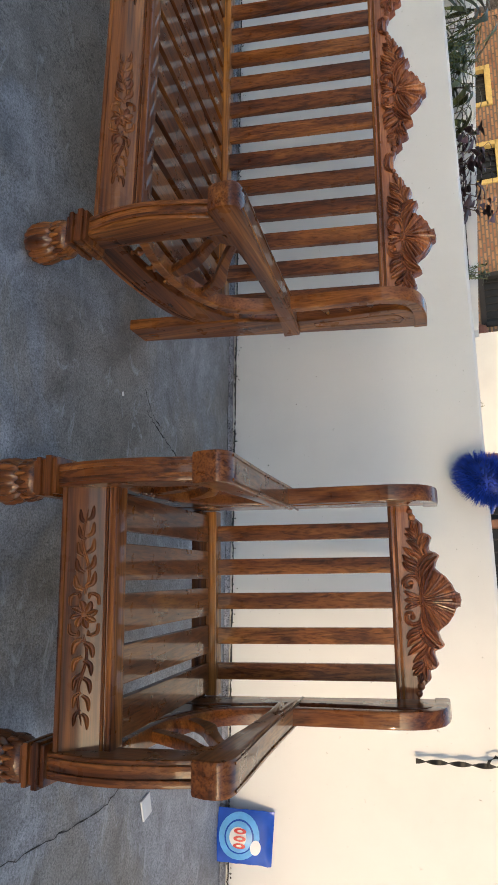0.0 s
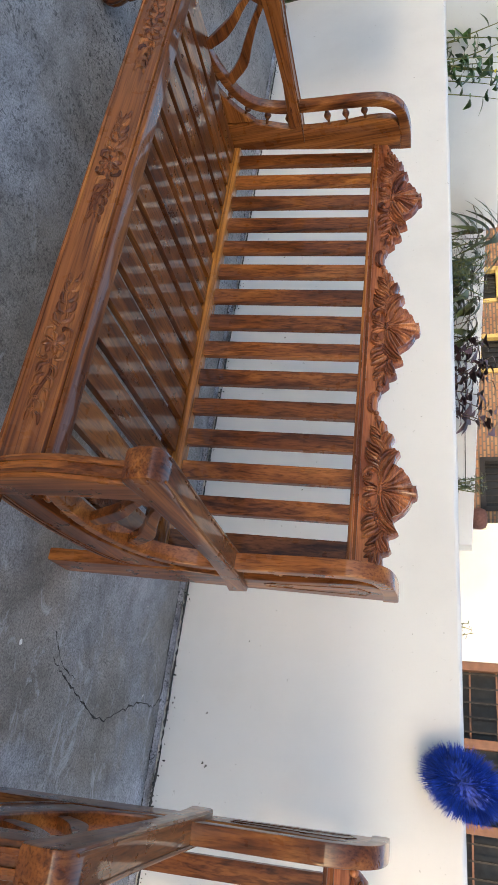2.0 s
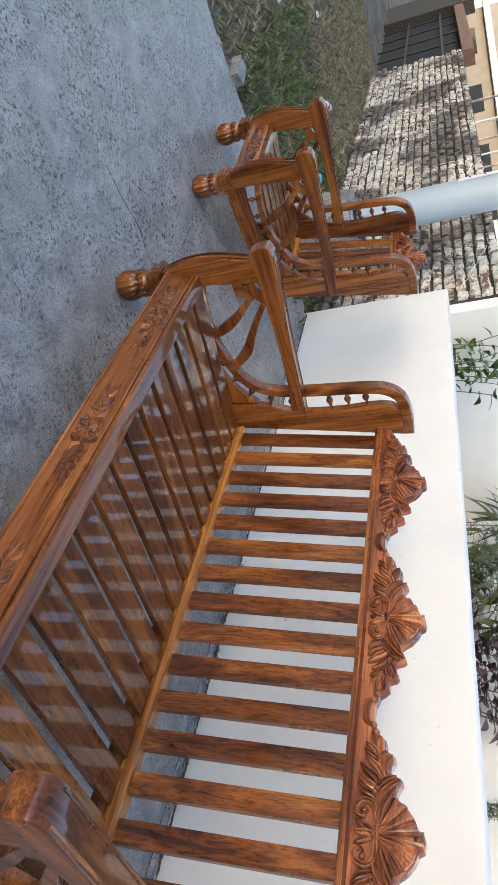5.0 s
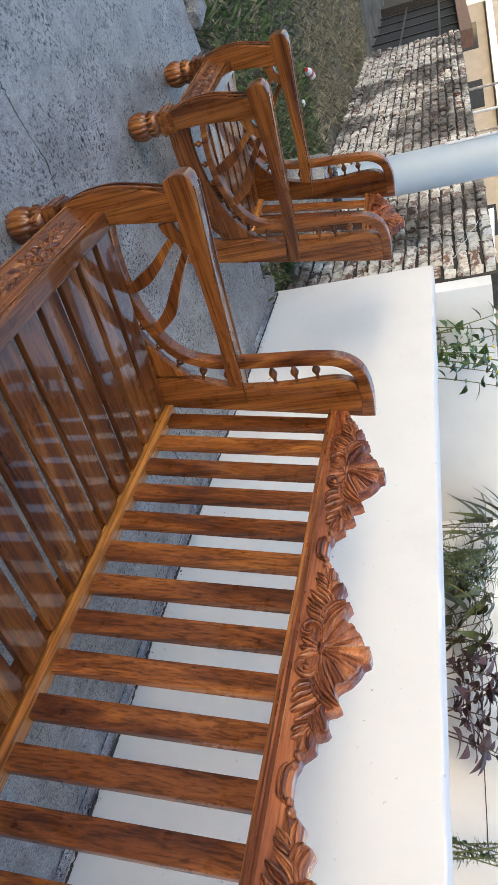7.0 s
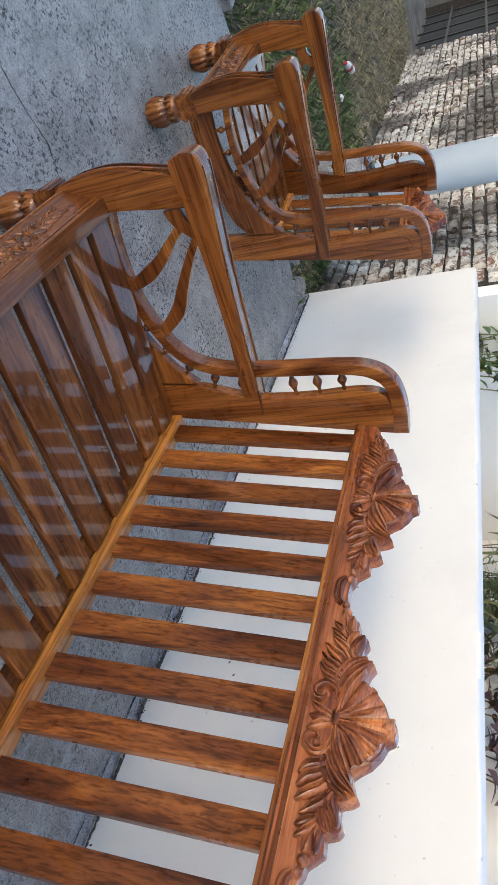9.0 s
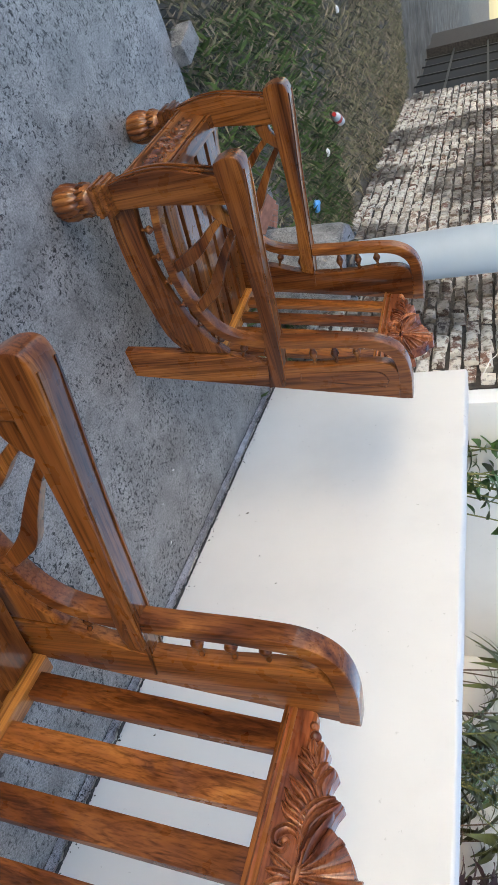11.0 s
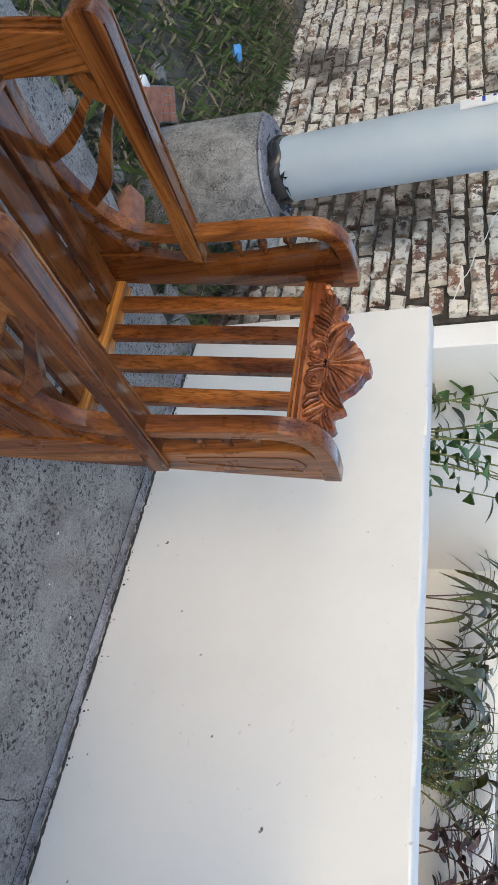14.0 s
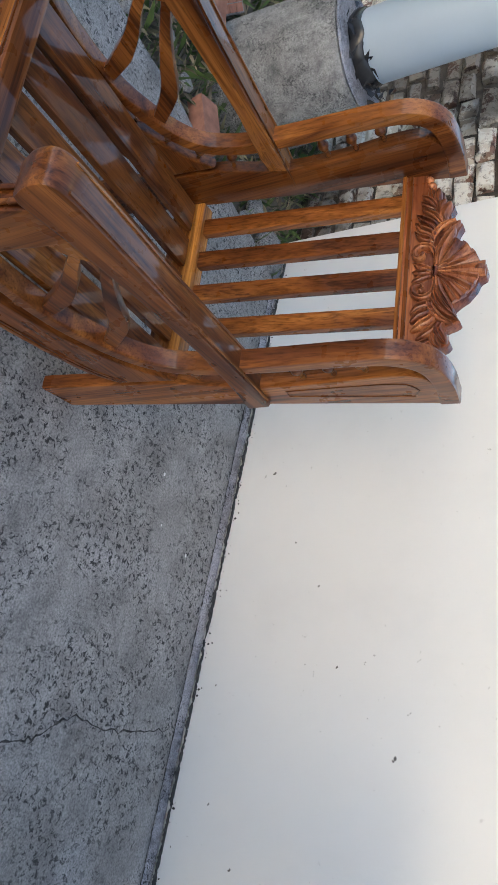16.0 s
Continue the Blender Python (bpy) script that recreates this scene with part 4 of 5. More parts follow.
def rough_brick(w, d, h, amount):
    bm = bmesh.new()
    vs = box(bm, -w / 2, w / 2, 0, d, 0, h)
    bmesh.ops.bevel(bm, geom=[e for e in bm.edges if abs(e.verts[0].co.y) < 1e-6 and abs(e.verts[1].co.y) < 1e-6], offset=0.012, segments=1, affect="EDGES")
    for v in bm.verts:
        v.co += Vector((random.uniform(-1, 1), random.uniform(-1, 1), random.uniform(-1, 1))) * amount
    return bm


random.seed(4)
COURSE, LONG = 0.0925, 0.19
kinds = [mesh_of("brick", rough_brick(LONG - random.uniform(0.014, 0.032), 0.06, COURSE - random.uniform(0.012, 0.024), 0.009), STONE, 30) for _ in range(10)]
halves = [mesh_of("brick", rough_brick(LONG * 0.55 - 0.018, 0.06, COURSE - random.uniform(0.006, 0.016), 0.009), STONE, 30) for _ in range(4)]
far_bm = bmesh.new()
placed = 0
for c in range(17):
    z = -0.02 + c * COURSE
    x = -0.02 - (0.12 if c % 2 else 0.0) - random.uniform(0, 0.03)
    if c % 2:
        ob = new("brick", random.choice(halves))
        ob.parent, ob.location = wall, (-0.075, random.uniform(-0.012, 0.008), z)
    while x > -8.9:
        if random.random() < 0.12:
            w, pool = LONG * 0.55, halves
        else:
            w, pool = LONG, kinds
        cx = x - w / 2
        y, tilt = random.uniform(-0.018, 0.016), random.uniform(-0.02, 0.02)
        if cx > -3.1:
            ob = new("brick", random.choice(pool))
            ob.parent, ob.location, ob.rotation_euler.y = wall, (cx, y, z + random.uniform(-0.006, 0.006)), tilt
            placed += 1
        else:
            me = random.choice(pool)
            before = len(far_bm.verts)
            far_bm.from_mesh(me)
            far_bm.verts.ensure_lookup_table()
            for v in far_bm.verts[before:]:
                v.co += Vector((cx, y, z))
        x -= w + random.uniform(0.0, 0.012)
tagged(part("brick_rest", far_bm, STONE, wall, smooth=30), kind="stuff")
bm = bmesh.new()
thin_wire(bm, [(-0.02 - 0.035 * k, -0.02 + 0.004 * math.sin(k * 2), 1.18 + 0.012 * k + 0.006 * math.sin(k)) for k in range(1, 24)], 0.0025)
part("wire", bm, PAPER, wall, "thin pale wire")

# dark barred opening past the end of the wall
gate = thing("barred_opening", "dark barred opening in a brick pier", "gate", m=pose(-13.4, 0.16, 0))
part("pier", boxed(-7.5, -5.0, 0, 0.3, -0.3, 2.0), MORTAR, gate)
part("lintel", boxed(-5.0, 0.1, 0.02, 0.3, 1.55, 1.75), BROWN, gate)
part("dark_void", boxed(-5.0, 0.1, 0.22, 0.3, -0.3, 1.55), DARK, gate)
for k in range(5):
    part("bar", boxed(-4.4 + k * 1.0, -4.34 + k * 1.0, 0.1, 0.13, -0.2, 1.55, bev=0.004), IRON, gate)
for z in (0.5, 1.2):
    part("cross_bar", boxed(-5.0, 0.1, 0.09, 0.1, z, z + 0.04), IRON, gate)

# dry grass and weeds
rng = np.random.default_rng(3)


def blades(name, count, xr, yr, hmax, material, label, lean=0.6, width=0.006):
    x = rng.uniform(*xr, count)
    y = rng.uniform(*yr, count)
    keep = (np.sin(x * 2.1) * np.sin(y * 3.3 + x) + rng.normal(0, 0.6, count)) > -0.5
    keep &= ((x - COL[0]) ** 2 + (y - COL[1]) ** 2 > 0.075) & (x < -4.10 + 0.16 * ((y + 1.15) / 1.15) ** 2 - 0.02)
    x, y = x[keep], y[keep]
    n = len(x)
    h = rng.uniform(0.3, 1, n) ** 1.5 * hmax
    a = rng.uniform(0, 2 * np.pi, n)
    dx, dy = np.cos(a) * width, np.sin(a) * width
    b = rng.uniform(0, 2 * np.pi, n)
    ox, oy = np.cos(b) * h * lean, np.sin(b) * h * lean
    z0 = np.full(n, -0.06)
    v = np.stack([np.stack([x - dx, y - dy, z0], 1), np.stack([x + dx, y + dy, z0], 1), np.stack([x + ox * 0.4 + dx * 0.7, y + oy * 0.4 + dy * 0.7, z0 + h * 0.65], 1), np.stack([x + ox, y + oy, z0 + h], 1)], 1).reshape(-1, 3)
    idx = np.arange(n)[:, None] * 4
    faces = np.concatenate([idx + np.array([[0, 1, 2]]), idx + np.array([[0, 2, 3]])])
    me = bpy.data.meshes.new(name)
    me.from_pydata(v.tolist(), [], faces.tolist())
    me.materials.append(material)
    return tagged(new(name, me), label, "grass", kind="stuff")


WEED = plain("green_weed", (0.06, 0.105, 0.03), 0.6, 0.3, 5, spread=0.5)
STRAW = plain("dead_straw", (0.27, 0.23, 0.175), 0.85, 0.25, 5, spread=0.5)
blades("dry_grass", 46000, (-13.5, -3.9), (-4.5, 0.1), 0.10, GRASS, "sparse dry greyish green grass on earth", 0.9, 0.0026)
blades("straw", 26000, (-13.5, -3.9), (-4.5, 0.1), 0.08, STRAW, "scattered dead straw and twigs", 2.2, 0.0022)
blades("weeds", 6000, (-7.2, -3.95), (-1.9, 0.1), 0.13, WEED, "green weeds beside the brick wall", 0.8, 0.0038)


def stone(size, seed, flat=0.7):
    bm = bmesh.new()
    bmesh.ops.create_icosphere(bm, subdivisions=2, radius=size)
    for v in bm.verts:
        v.co *= 1 + 0.45 * noise.noise(v.co / size * 0.9 + Vector((seed, 0, 0)))
        v.co.z *= flat
    return bm


random.seed(8)
for k, (x, y, r) in enumerate(((-4.08, -0.12, 0.075), (-4.15, -0.27, 0.05), (-4.02, -0.06, 0.045), (-4.2, -0.4, 0.06), (-4.05, -0.33, 0.03), (-4.14, -1.2, 0.035), (-4.1, -1.46, 0.05), (-4.26, -1.0, 0.045), (-4.5, -1.05, 0.05), (-4.42, -1.2, 0.03), (-4.2, -0.86, 0.04), (-4.9, -0.9, 0.05))):
    single("rubble_stone", stone(r, k * 3.1), CEMENT, "grey rubble stone at the floor's broken edge", "stone", "rubble stones", smooth=30, m=pose(x, y, -0.01))
single("concrete_block", boxed(-0.09, 0.09, -0.05, 0.05, 0, 0.1, bev=0.012), CEMENT, "small pale concrete block in the grass", "block", m=pose(-4.12, -1.83, -0.04, 4, 3, 25))
tile = single("broken_slab", boxed(-0.12, 0.12, -0.22, 0.2, 0, 0.03, bev=0.004), CEMENT, "broken patterned paving slab leaning in the grass", "slab", m=pose(-4.72, -0.86, 0.0, 18, 8, 60))
tile.scale = (0.62, 0.62, 0.8)
for i in range(4):
    for j in range(6):
        part("paver_piece", boxed(-0.11 + i * 0.056, -0.06 + i * 0.056, -0.205 + j * 0.066, -0.145 + j * 0.066, 0.03, 0.034), TILE, tile)
single("loose_brick", boxed(-0.1, 0.1, -0.05, 0.05, 0, 0.07, bev=0.006), TILE, "loose red brick beside the cement footing", "brick", "loose bricks", m=pose(-4.50, -0.93, 0.04, 10, 20, 50))
single("loose_brick", boxed(-0.1, 0.1, -0.05, 0.05, 0, 0.07, bev=0.006), TILE, "loose orange brick near the floor edge", "brick", "loose bricks", m=pose(-4.12, -0.72, -0.02, 5, -8, 20))


def bottle(x, y, yaw):
    root = thing("plastic_bottle", "discarded clear plastic bottle with red label on the grass", "bottle", m=pose(x, y, 0.06, 90, 0, yaw))
    bm = bmesh.new()
    lathe(bm, [(0.02, 0), (0.037, 0.01), (0.037, 0.06), (0.034, 0.075), (0.037, 0.09), (0.037, 0.17), (0.03, 0.2), (0.014, 0.235), (0.014, 0.25)], (0, 0, 0), 16)
    part("body", bm, PAPER, root)
    bm = bmesh.new()
    lathe(bm, [(0.0385, 0.1), (0.0385, 0.165)], (0, 0, 0), 16)
    part("wrapper", bm, RED, root, "red paper wrapper")
    bm = bmesh.new()
    lathe(bm, [(0.017, 0.245), (0.017, 0.265)], (0, 0, 0), 12)
    part("cap", bm, RED, root)


bottle(-7.15, -0.82, 65)
for k, (x, y, c, label) in enumerate(((-5.92, -0.5, CYAN, "crumpled blue plastic bag among weeds"), (-4.66, -0.98, PAPER, "scrap of pale plastic in the grass"), (-6.6, -0.72, PAPER, "scrap of white plastic in the grass"), (-6.0, -2.0, PAPER, "white litter scrap on dry grass"), (-7.9, -1.6, PAPER, "white litter scrap on dry grass"))):
    bm = stone(0.03 if k else 0.045, k * 5.7, 0.5)
    for v in bm.verts:
        v.co *= 1 + 0.5 * noise.noise(v.co * 40)
    single("plastic_litter", bm, c, label, "litter", "litter", m=pose(x, y, 0.03))

# ---- planting behind the wall ----
def leaf(bm, base, way, length, width, droop, fold=0.18, segs=6):
    way = Vector(way).normalized()
    side = way.cross(Vector((0, 0, 1)))
    side = side.normalized() if side.length > 0.05 else Vector((1, 0, 0))
    rows = []
    for i in range(segs + 1):
        s = i / segs
        c = Vector(base) + way * length * s + Vector((0, 0, -droop * length * s * s))
        w = width * 0.5 * (math.sin(math.pi * (0.06 + 0.94 * s) ** 0.75) + 0.04)
        rows.append([bm.verts.new(c - side * w + Vector((0, 0, fold * w))), bm.verts.new(c), bm.verts.new(c + side * w + Vector((0, 0, fold * w)))])
    for p, q in zip(rows, rows[1:]):
        bm.faces.new((p[0], p[1], q[1], q[0]))
        bm.faces.new((p[1], p[2], q[2], q[1]))


def plant(name, label, x, y, z, stems, leaf_mat, stem_mat, r0, spread, length, width, droop, per, h, start=0.25, seed=0, blossoms=0):
    random.seed(seed)
    root = thing(name, label, "plant", "plants behind the wall", m=pose(x, y, z))
    sb, lb, fb = bmesh.new(), bmesh.new(), bmesh.new()
    for _ in range(stems):
        a = random.uniform(0, 2 * math.pi)
        d = Vector((math.cos(a), math.sin(a) * 0.6, 0))
        hh = h * random.uniform(0.65, 1.0)
        o = Vector((random.uniform(-r0, r0), random.uniform(-r0, r0) * 0.5, 0))
        pts = [o + d * spread * (s ** 1.5) + Vector((0, 0, hh * s)) for s in (0, 0.2, 0.4, 0.6, 0.8, 1.0)]
        thin_wire(sb, pts, [0.006, 0.005, 0.0045, 0.004, 0.003, 0.002])
        for k in range(per):
            s = start + (1 - start) * (k + random.random()) / per
            i = min(int(s * 5), 4)
            p = pts[i].lerp(pts[i + 1], s * 5 - i)
            b = random.uniform(0, 2 * math.pi)
            f = random.uniform(0.55, 1.1)
            leaf(lb, p, (math.cos(b), math.sin(b), random.uniform(-0.1, 0.7)), length * f, width * f, droop * random.uniform(0.5, 1.4))
        if blossoms and random.random() < blossoms:
            for _k in range(4):
                leaf(fb, pts[-1], (random.uniform(-1, 1), random.uniform(-1, 1), 0.6), 0.03, 0.02, 0.1, segs=2)
    part("stalk", sb, stem_mat, root, smooth=60)
    part("foliage", lb, leaf_mat, root, smooth=60)
    if len(fb.verts):
        part("blossom", fb, YELLOW, root)
    else:
        fb.free()
    return root


BED = 0.86
plant("leafy_plant", "green broad-leaved plant with small yellow blossoms", -3.85, 0.45, BED, 13, LEAF, STEM, 0.22, 0.2, 0.14, 0.08, 0.5, 8, 0.80, 0.25, 1, 0.6)
plant("cane_plant", "tall cane plant with arching narrow green leaves", -3.72, 2.13, BED, 3, LEAF_DARK, CANE, 0.05, 0.1, 0.42, 0.045, 0.7, 16, 0.75, 0.5, 2)
plant("cane_plant", "cane plant with narrow leaves and bare stem", -3.40, 2.03, BED, 2, LEAF_DARK, CANE, 0.03, 0.06, 0.3, 0.04, 0.6, 12, 0.6, 0.5, 12)
plant("strap_leaf_plant", "dark green plant with long drooping strap leaves", -3.10, 2.08, BED, 6, LEAF_DARK, CANE, 0.16, 0.16, 0.36, 0.075, 0.8, 8, 0.55, 0.3, 3)
plant("strap_leaf_plant", "dark green plant with broad drooping leaves", -2.78, 2.13, BED, 5, LEAF_DARK, CANE, 0.12, 0.14, 0.32, 0.07, 0.8, 7, 0.5, 0.3, 13)
plant("purple_shrub", "shrub with dark purple and green leaves", -2.10, 2.08, BED, 7, LEAF_PURPLE, CANE, 0.14, 0.25, 0.19, 0.085, 0.35, 13, 0.72, 0.3, 4)
plant("purple_shrub", "low shrub with dark purple leaves", -2.40, 2.03, BED, 5, LEAF_PURPLE, CANE, 0.1, 0.18, 0.18, 0.08, 0.35, 11, 0.60, 0.3, 14)
plant("feathery_shrub", "fine-leaved feathery green shrub", -1.32, 2.13, BED, 10, LEAF_FINE, STEM, 0.08, 0.1, 0.06, 0.02, 0.3, 28, 0.5, 0.2, 5)
plant("feathery_shrub", "fine-leaved feathery green shrub in a clay pot", -2.62, 1.2, BED + 0.05, 20, LEAF_FINE, STEM, 0.1, 0.22, 0.06, 0.02, 0.3, 34, 0.46, 0.15, 6)
plant("feathery_shrub", "sparse weedy shrub in front of the sunlit wall", -0.25, 2.13, BED, 4, LEAF_FINE, STEM, 0.08, 0.1, 0.05, 0.02, 0.3, 10, 0.40, 0.3, 7)
bm = bmesh.new()
lathe(bm, [(0.07, 0.0), (0.1, 0.2), (0.115, 0.21), (0.115, 0.245), (0.1, 0.245), (0.095, 0.22)], (0, 0, 0), 20)
single("flower_pot", bm, CLAY, "small brown clay pot holding the feathery shrub", "pot", m=pose(-2.42, 1.2, BED - 0.1))

# long clay planter on the garden wall
bm = bmesh.new()
vs = box(bm, -0.38, 0.38, -0.1, 0.1, 0, 0.13, 0.012)
for v in bm.verts:
    k = 0.78 + 0.22 * v.co.z / 0.13
    v.co.x *= k
    v.co.y *= k
plan = single("clay_planter", bm, CLAY, "long weathered red clay planter on the garden wall", "planter", m=pose(-5.5, 2.47, back_top(-5.3)))
part("rim", boxed(-0.395, 0.395, -0.112, 0.112, 0.115, 0.14, bev=0.01), CLAY, plan)
bm = bmesh.new()
thin_wire(bm, [(-8.6 + 0.45 * k, 2.392, back_top(-8.6 + 0.45 * k) - 0.07 - 0.04 * math.sin(k * 0.6)) for k in range(17)], 0.003)
single("wall_wire", bm, IRON, "thin dark wire along the garden wall", "wire")

# ---- houses beyond ----
house = thing("brick_house", "brick house with yellow-framed windows beyond the garden", "house", m=pose(-11.0, 14.0, 0))


def wall_with_holes(bm, x0, x1, z0, z1, y0, y1, holes):
    """A wall of rectangular pieces round its openings."""
    xs = sorted({x0, x1, *[h[0] for h in holes], *[h[1] for h in holes]})
    zs = sorted({z0, z1, *[h[2] for h in holes], *[h[3] for h in holes]})
    for a, b in zip(xs, xs[1:]):
        for c, d in zip(zs, zs[1:]):
            if not any(h[0] <= a and b <= h[1] and h[2] <= c and d <= h[3] for h in holes):
                box(bm, a, b, y0, y1, c, d)
    bmesh.ops.remove_doubles(bm, verts=bm.verts, dist=0.0005)


HOLES = [(-2.72, -1.5, 1.5, 2.0), (-0.25, 0.95, 1.42, 2.1), (3.65, 5.05, 1.42, 2.6)]
bm = bmesh.new()
wall_with_holes(bm, -4.6, 5.3, -0.3, 4.5, 0, 0.3, HOLES)
part("wall", bm, HOUSE_BRICK, house, smooth=None)
part("roof", boxed(-4.9, 5.6, -0.3, 5.0, 4.5, 4.7, bev=0.03), CEMENT, house)
for k, (a, b, c, d) in enumerate(HOLES):
    win = part("window", boxed(a, b, 0.2, 0.22, c, d), GLASS, house, smooth=None)
    fm = YELLOWFRAME if k < 2 else DARK
    for e in ((a - 0.05, a + 0.08, c, d), (b - 0.08, b + 0.05, c, d), (a - 0.05, b + 0.05, d - 0.06, d + 0.1), (a - 0.05, b + 0.05, c - 0.08, c + 0.05)):
        part("frame", boxed(e[0], e[1], -0.05, 0.12, e[2], e[3], bev=0.01), fm, win)
    for j in range(1, 7):
        x = a + (b - a) * j / 7
        part("bar", boxed(x - 0.012, x + 0.012, 0.03, 0.055, c, d), IRON, win)
bm = bmesh.new()
lathe(bm, [(0.16, 0), (0.24, 0.06), (0.28, 0.2), (0.22, 0.34), (0.12, 0.38)], (0, 0, 0), 18)
single("clay_jar", bm, CLAY, "round red clay jar on the house ledge", "jar", m=pose(-5.6, 13.75, 1.1))
structure("house_ledge", boxed(-7.0, -4.6, 13.5, 13.98, -0.3, 1.1, bev=0.02), BEIGE, "rendered ledge before the house", "ledge")

block = thing("white_house", "sunlit white house wall with a brown barred window", "house", m=pose(0, 6.0, 0))
bm = bmesh.new()
wall_with_holes(bm, -2.42, 5.0, -0.3, 3.8, 0, 0.25, [(-0.75, 1.9, 0.5, 2.3)])
part("wall", bm, WHITE, block, smooth=None)
win = part("window", boxed(-0.75, 1.9, 0.2, 0.22, 0.5, 2.3), GLASS, block, smooth=None)
for x in (-0.75, 0.1, 0.95, 1.8):
    part("frame", boxed(x, x + 0.1, -0.02, 0.14, 0.5, 2.3, bev=0.01), BROWN, win)
part("frame", boxed(-0.75, 1.9, -0.02, 0.14, 2.2, 2.3, bev=0.01), BROWN, win)
for j in range(16):
    x = -0.62 + j * 0.16
    part("bar", boxed(x - 0.008, x + 0.008, 0.05, 0.066, 0.5, 2.2), IRON, win)
for z in (0.8, 1.1, 1.4, 1.7):
    part("cross_bar", boxed(-0.65, 1.8, 0.066, 0.08, z, z + 0.02), BROWN, win)

single("grey_house", boxed(-7.5, 0.0, 0, 4, -0.3, 6.0, bev=0.05), RUBBLE, "old house side of grey weathered render", "house", m=pose(-16.1, 13.0, 0))
beige = thing("beige_house", "far beige house with dark windows and a white ledge", "house", m=pose(-34.0, 9.0, 0, 0, 0, 35))
part("wall", boxed(-9, 9, 0, 5, -0.5, 9.0, bev=0.05), BEIGE, beige)
part("ledge", boxed(-9.2, 9.2, -0.6, 0.0, 3.2, 3.5, bev=0.03), WHITE_FAR, beige)
for x in (-7, -3.5, 0, 3.5, 6.5):
    for z in (1.2, 4.3):
        part("window", boxed(x - 0.8, x + 0.8, -0.04, 0.06, z, z + 1.5, bev=0.02), GLASS, beige)
for k in range(6):
    bm = bmesh.new()
    lathe(bm, [(0.03, 0), (0.03, 5.0)], (0, 0, 0), 8)
    single("thin_pole", bm, PIPE if k % 2 else CEMENT, "thin grey metal pole beyond the brick wall", "pole", "thin poles", m=pose(-17.0 - 1.5 * k, 2.0 + 0.9 * k, -0.1))

# ---- small things by the wall ----
random.seed(21)
duster = thing("blue_duster", "fluffy blue cleaning duster hanging over the low wall", "duster", m=pose(0.758, -0.07, 1.175, 0, 28, 0))
bm = bmesh.new()
bmesh.ops.create_uvsphere(bm, u_segments=18, v_segments=12, radius=1)
for v in bm.verts:
    v.co = Vector((v.co.x * 0.075, v.co.y * 0.045, v.co.z * 0.115))
part("core", bm, BRISTLE, duster)
bm = bmesh.new()
for k in range(4200):
    a, b = random.uniform(0, 2 * math.pi), math.acos(random.uniform(-1, 1))
    d = Vector((math.sin(b) * math.cos(a), math.sin(b) * math.sin(a), math.cos(b)))
    p = Vector((d.x * 0.07, d.y * 0.042, d.z * 0.11))
    e = p + d * random.uniform(0.03, 0.055) + Vector((random.uniform(-1, 1), random.uniform(-1, 1), random.uniform(-1, 1))) * 0.009
    s = d.orthogonal().normalized() * 0.0022
    vs = [bm.verts.new(q) for q in (p - s, p + s, e)]
    bm.faces.new(vs)
tagged(part("bristles", bm, BRISTLE, duster, smooth=None), kind="stuff")
bm = bmesh.new()
thin_wire(bm, [(0, 0.03, 0.06), (0.02, 0.2, 0.05), (0.06, 0.45, 0.04)], 0.01, 8)
part("handle", bm, BLUE, duster)

# detergent pouch leaning on the wall
bag = thing("detergent_pouch", "small blue detergent pouch leaning against the wall", "packet", m=pose(2.195, -0.075, 0.0, -16, 5, 3))
bm = bmesh.new()
NX, NZ = 12, 16
rows = []
for j in range(NZ + 1):
    z = 0.235 * j / NZ
    row = []
    for i in range(NX + 1):
        x = -0.105 + 0.21 * i / NX
        e = (1 - (2 * i / NX - 1) ** 2) * math.sin(math.pi * j / NZ) ** 0.6
        row.append((x + 0.004 * noise.noise((0, z * 30, 1)), 0.028 * e + 0.004 * noise.noise((x * 25, z * 25, 0)), z))
    rows.append(row)
front = [[bm.verts.new((x, -y - 0.001, z)) for x, y, z in r] for r in rows]
back = [[bm.verts.new((x, y * 0.5 + 0.001, z)) for x, y, z in r] for r in rows]
for g, flip in ((front, False), (back, True)):
    for p, q in zip(g, g[1:]):
        for i in range(NX):
            f = (p[i], p[i + 1], q[i + 1], q[i])
            bm.faces.new(f[::-1] if flip else f)
part("pouch", bm, BLUE, bag, smooth=60)


def pouch_y(x, z):
    return -0.028 * (1 - (x / 0.105) ** 2) * math.sin(math.pi * z / 0.235) ** 0.6


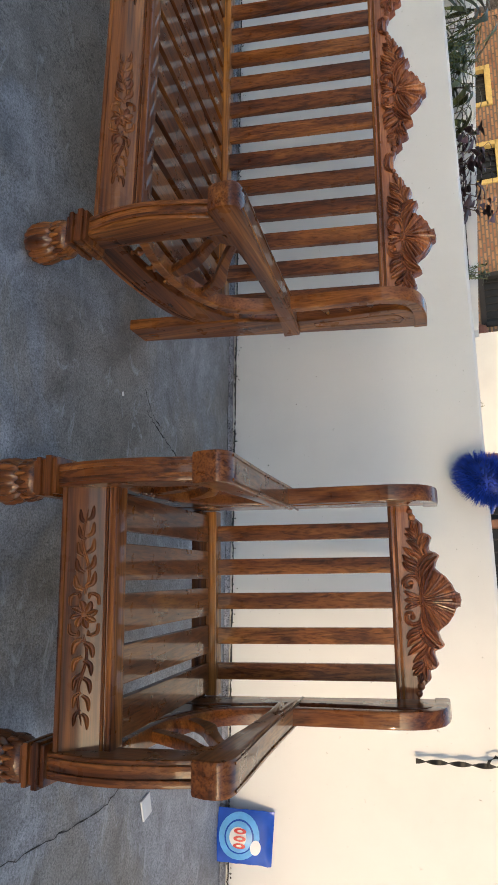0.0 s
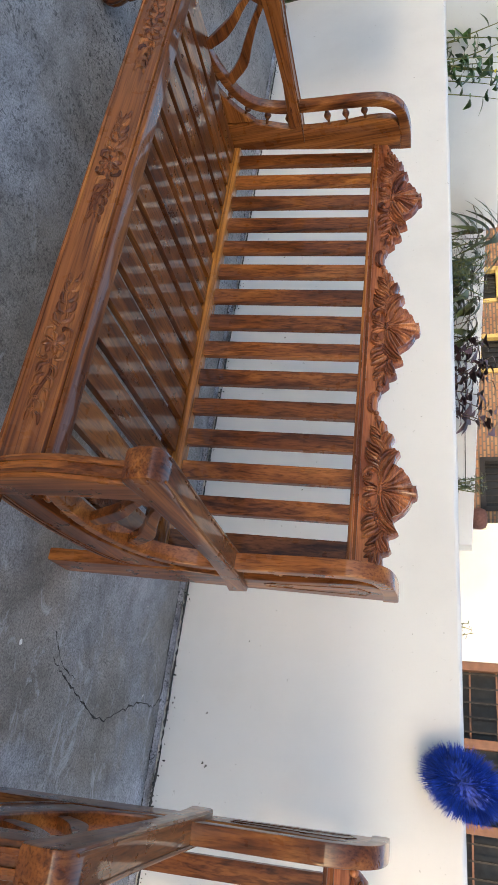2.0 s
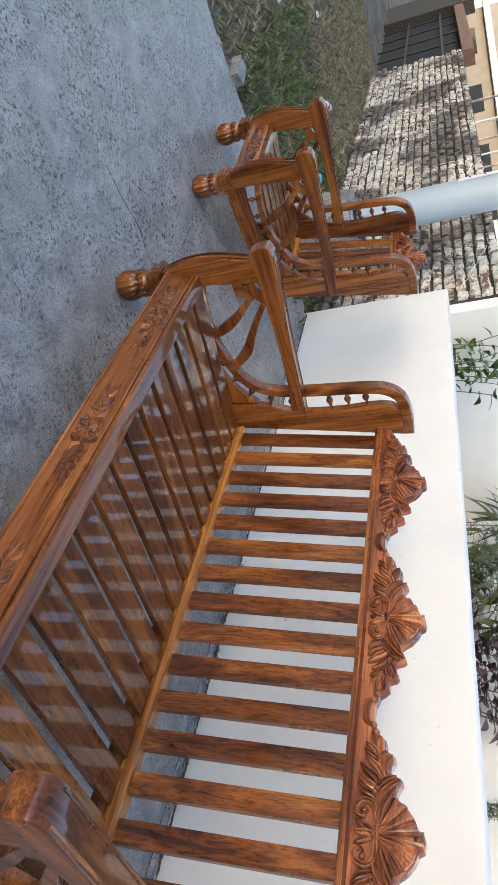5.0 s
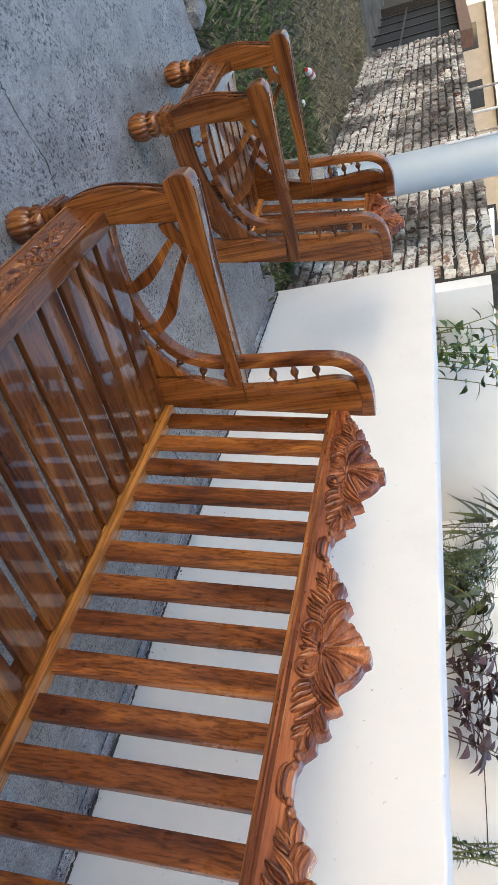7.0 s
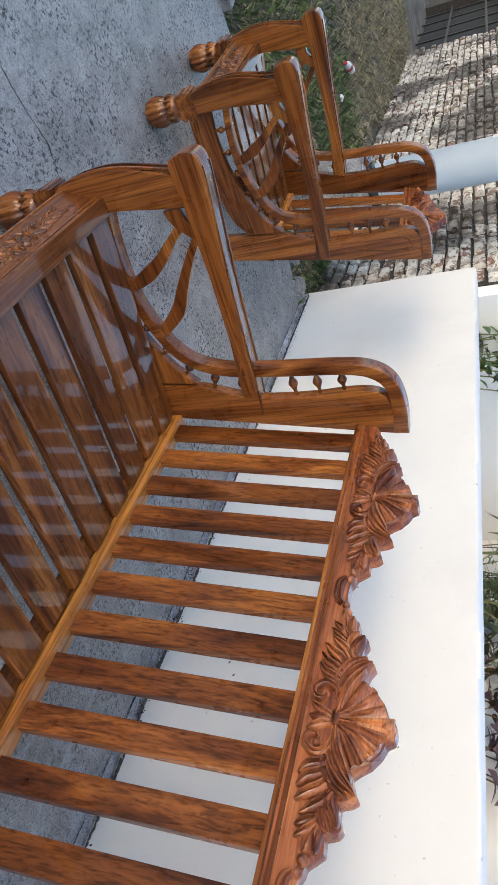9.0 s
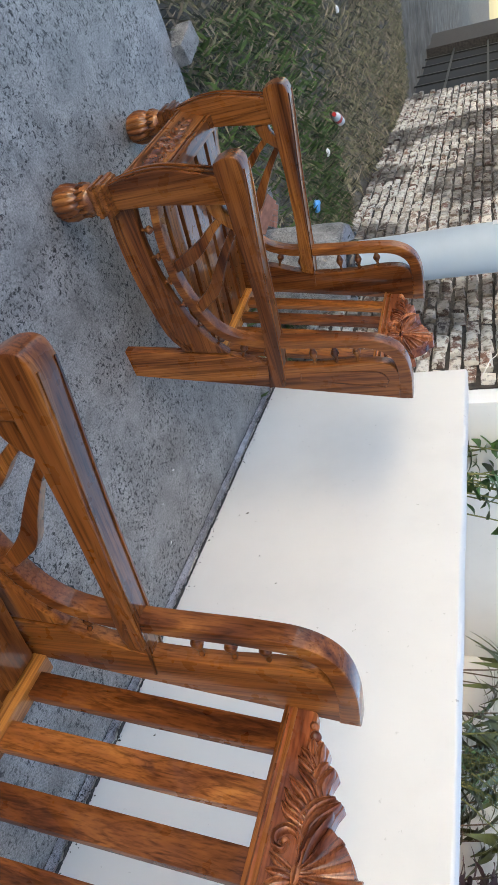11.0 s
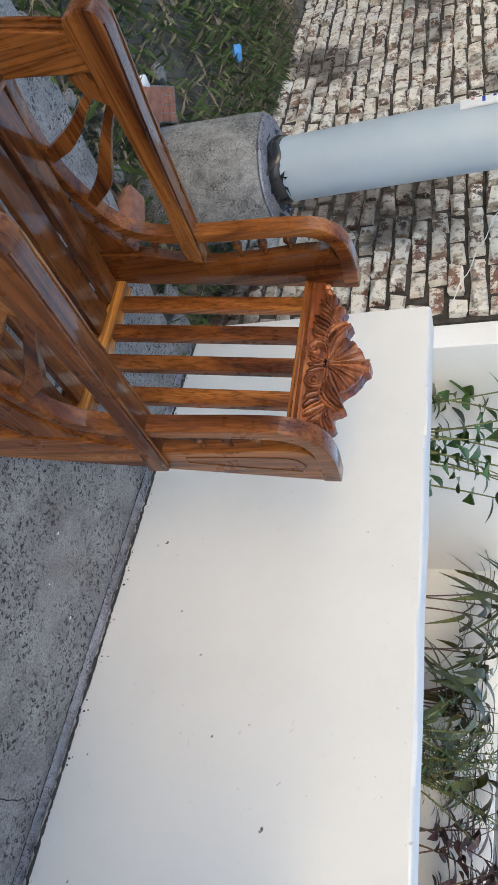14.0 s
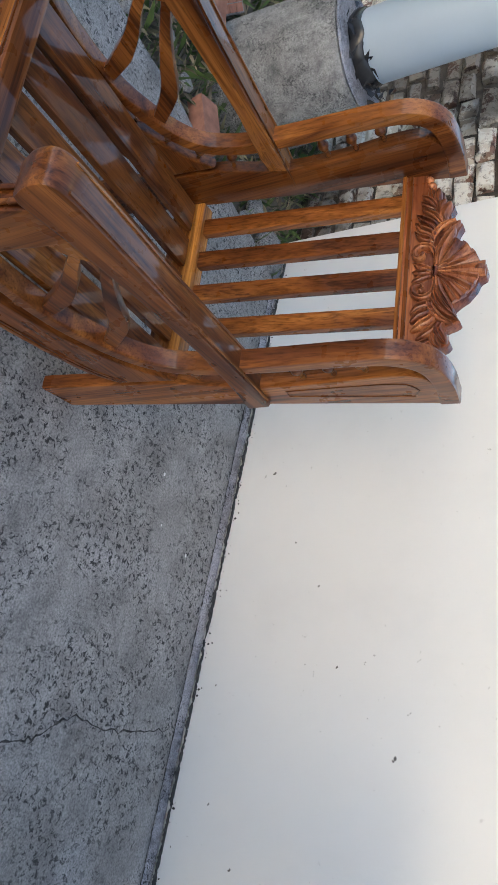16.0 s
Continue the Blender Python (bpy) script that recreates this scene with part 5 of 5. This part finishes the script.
def patch(bm, cx, cz, rx, rz, lift, segs=24, inner=0.0):
    ring = [[bm.verts.new((cx + rx * k * math.cos(2 * math.pi * i / segs), pouch_y(cx + rx * k * math.cos(2 * math.pi * i / segs), cz + rz * k * math.sin(2 * math.pi * i / segs)) - lift, cz + rz * k * math.sin(2 * math.pi * i / segs))) for i in range(segs)] for k in (inner if inner else 0.02, (1 + inner) / 2, 1.0)]
    for p, q in zip(ring, ring[1:]):
        for i in range(segs):
            bm.faces.new((p[i], p[(i + 1) % segs], q[(i + 1) % segs], q[i]))


for name, args, material in (("printed_ring", (-0.005, 0.095, 0.092, 0.085, 0.004, 24, 0.72), CYAN), ("printed_disc", (-0.005, 0.095, 0.06, 0.055, 0.005), CYAN), ("printed_glow", (-0.005, 0.09, 0.04, 0.035, 0.0065), PAPER), ("printed_shirt", (0.03, 0.165, 0.03, 0.022, 0.006), PAPER)):
    bm = bmesh.new()
    patch(bm, *args)
    part(name, bm, material, bag)
for k in range(3):
    x = -0.03 + k * 0.028
    bm = bmesh.new()
    patch(bm, x, 0.098, 0.011, 0.026, 0.009, 12, 0.45)
    part("red_logo_shape", bm, RED, bag)

# paper scrap on the floor
bm = boxed(-0.035, 0.035, -0.03, 0.03, 0.001, 0.006, bev=0.001)
for v in bm.verts:
    v.co.z += 0.006 * abs(noise.noise(v.co * 30))
single("paper_scrap", bm, PAPER, "crumpled white wrapper lying on the concrete floor", "litter", m=pose(1.945, -0.728, 0.0, 0, 0, 20))

# twisted iron hanger on the wall
hang = thing("iron_hanger", "twisted black iron plant hanger fixed to the wall", "hanger", m=pose(1.862, -0.04, 0.825))
bm = bmesh.new()
rows = []
for k in range(33):
    a, z = k * 0.45, k * 0.0125
    w = 0.010
    rows.append([bm.verts.new((w * math.cos(a) * s + 0.0015 * t * math.sin(a), w * math.sin(a) * s - 0.0015 * t * math.cos(a), z)) for s, t in ((-1, -1), (1, -1), (1, 1), (-1, 1))])
for p, q in zip(rows, rows[1:]):
    for i in range(4):
        bm.faces.new((p[i], p[(i + 1) % 4], q[(i + 1) % 4], q[i]))
bm.faces.new(rows[0][::-1])
bm.faces.new(rows[-1])
part("twisted_strap", bm, IRON, hang)
bm = bmesh.new()
thin_wire(bm, [(0, 0.0, 0.27), (-0.02, -0.01, 0.275), (-0.035, 0.0, 0.3), (-0.025, 0.01, 0.33), (0, 0.04, 0.33)], 0.006, 8)
part("scroll", bm, IRON, hang)
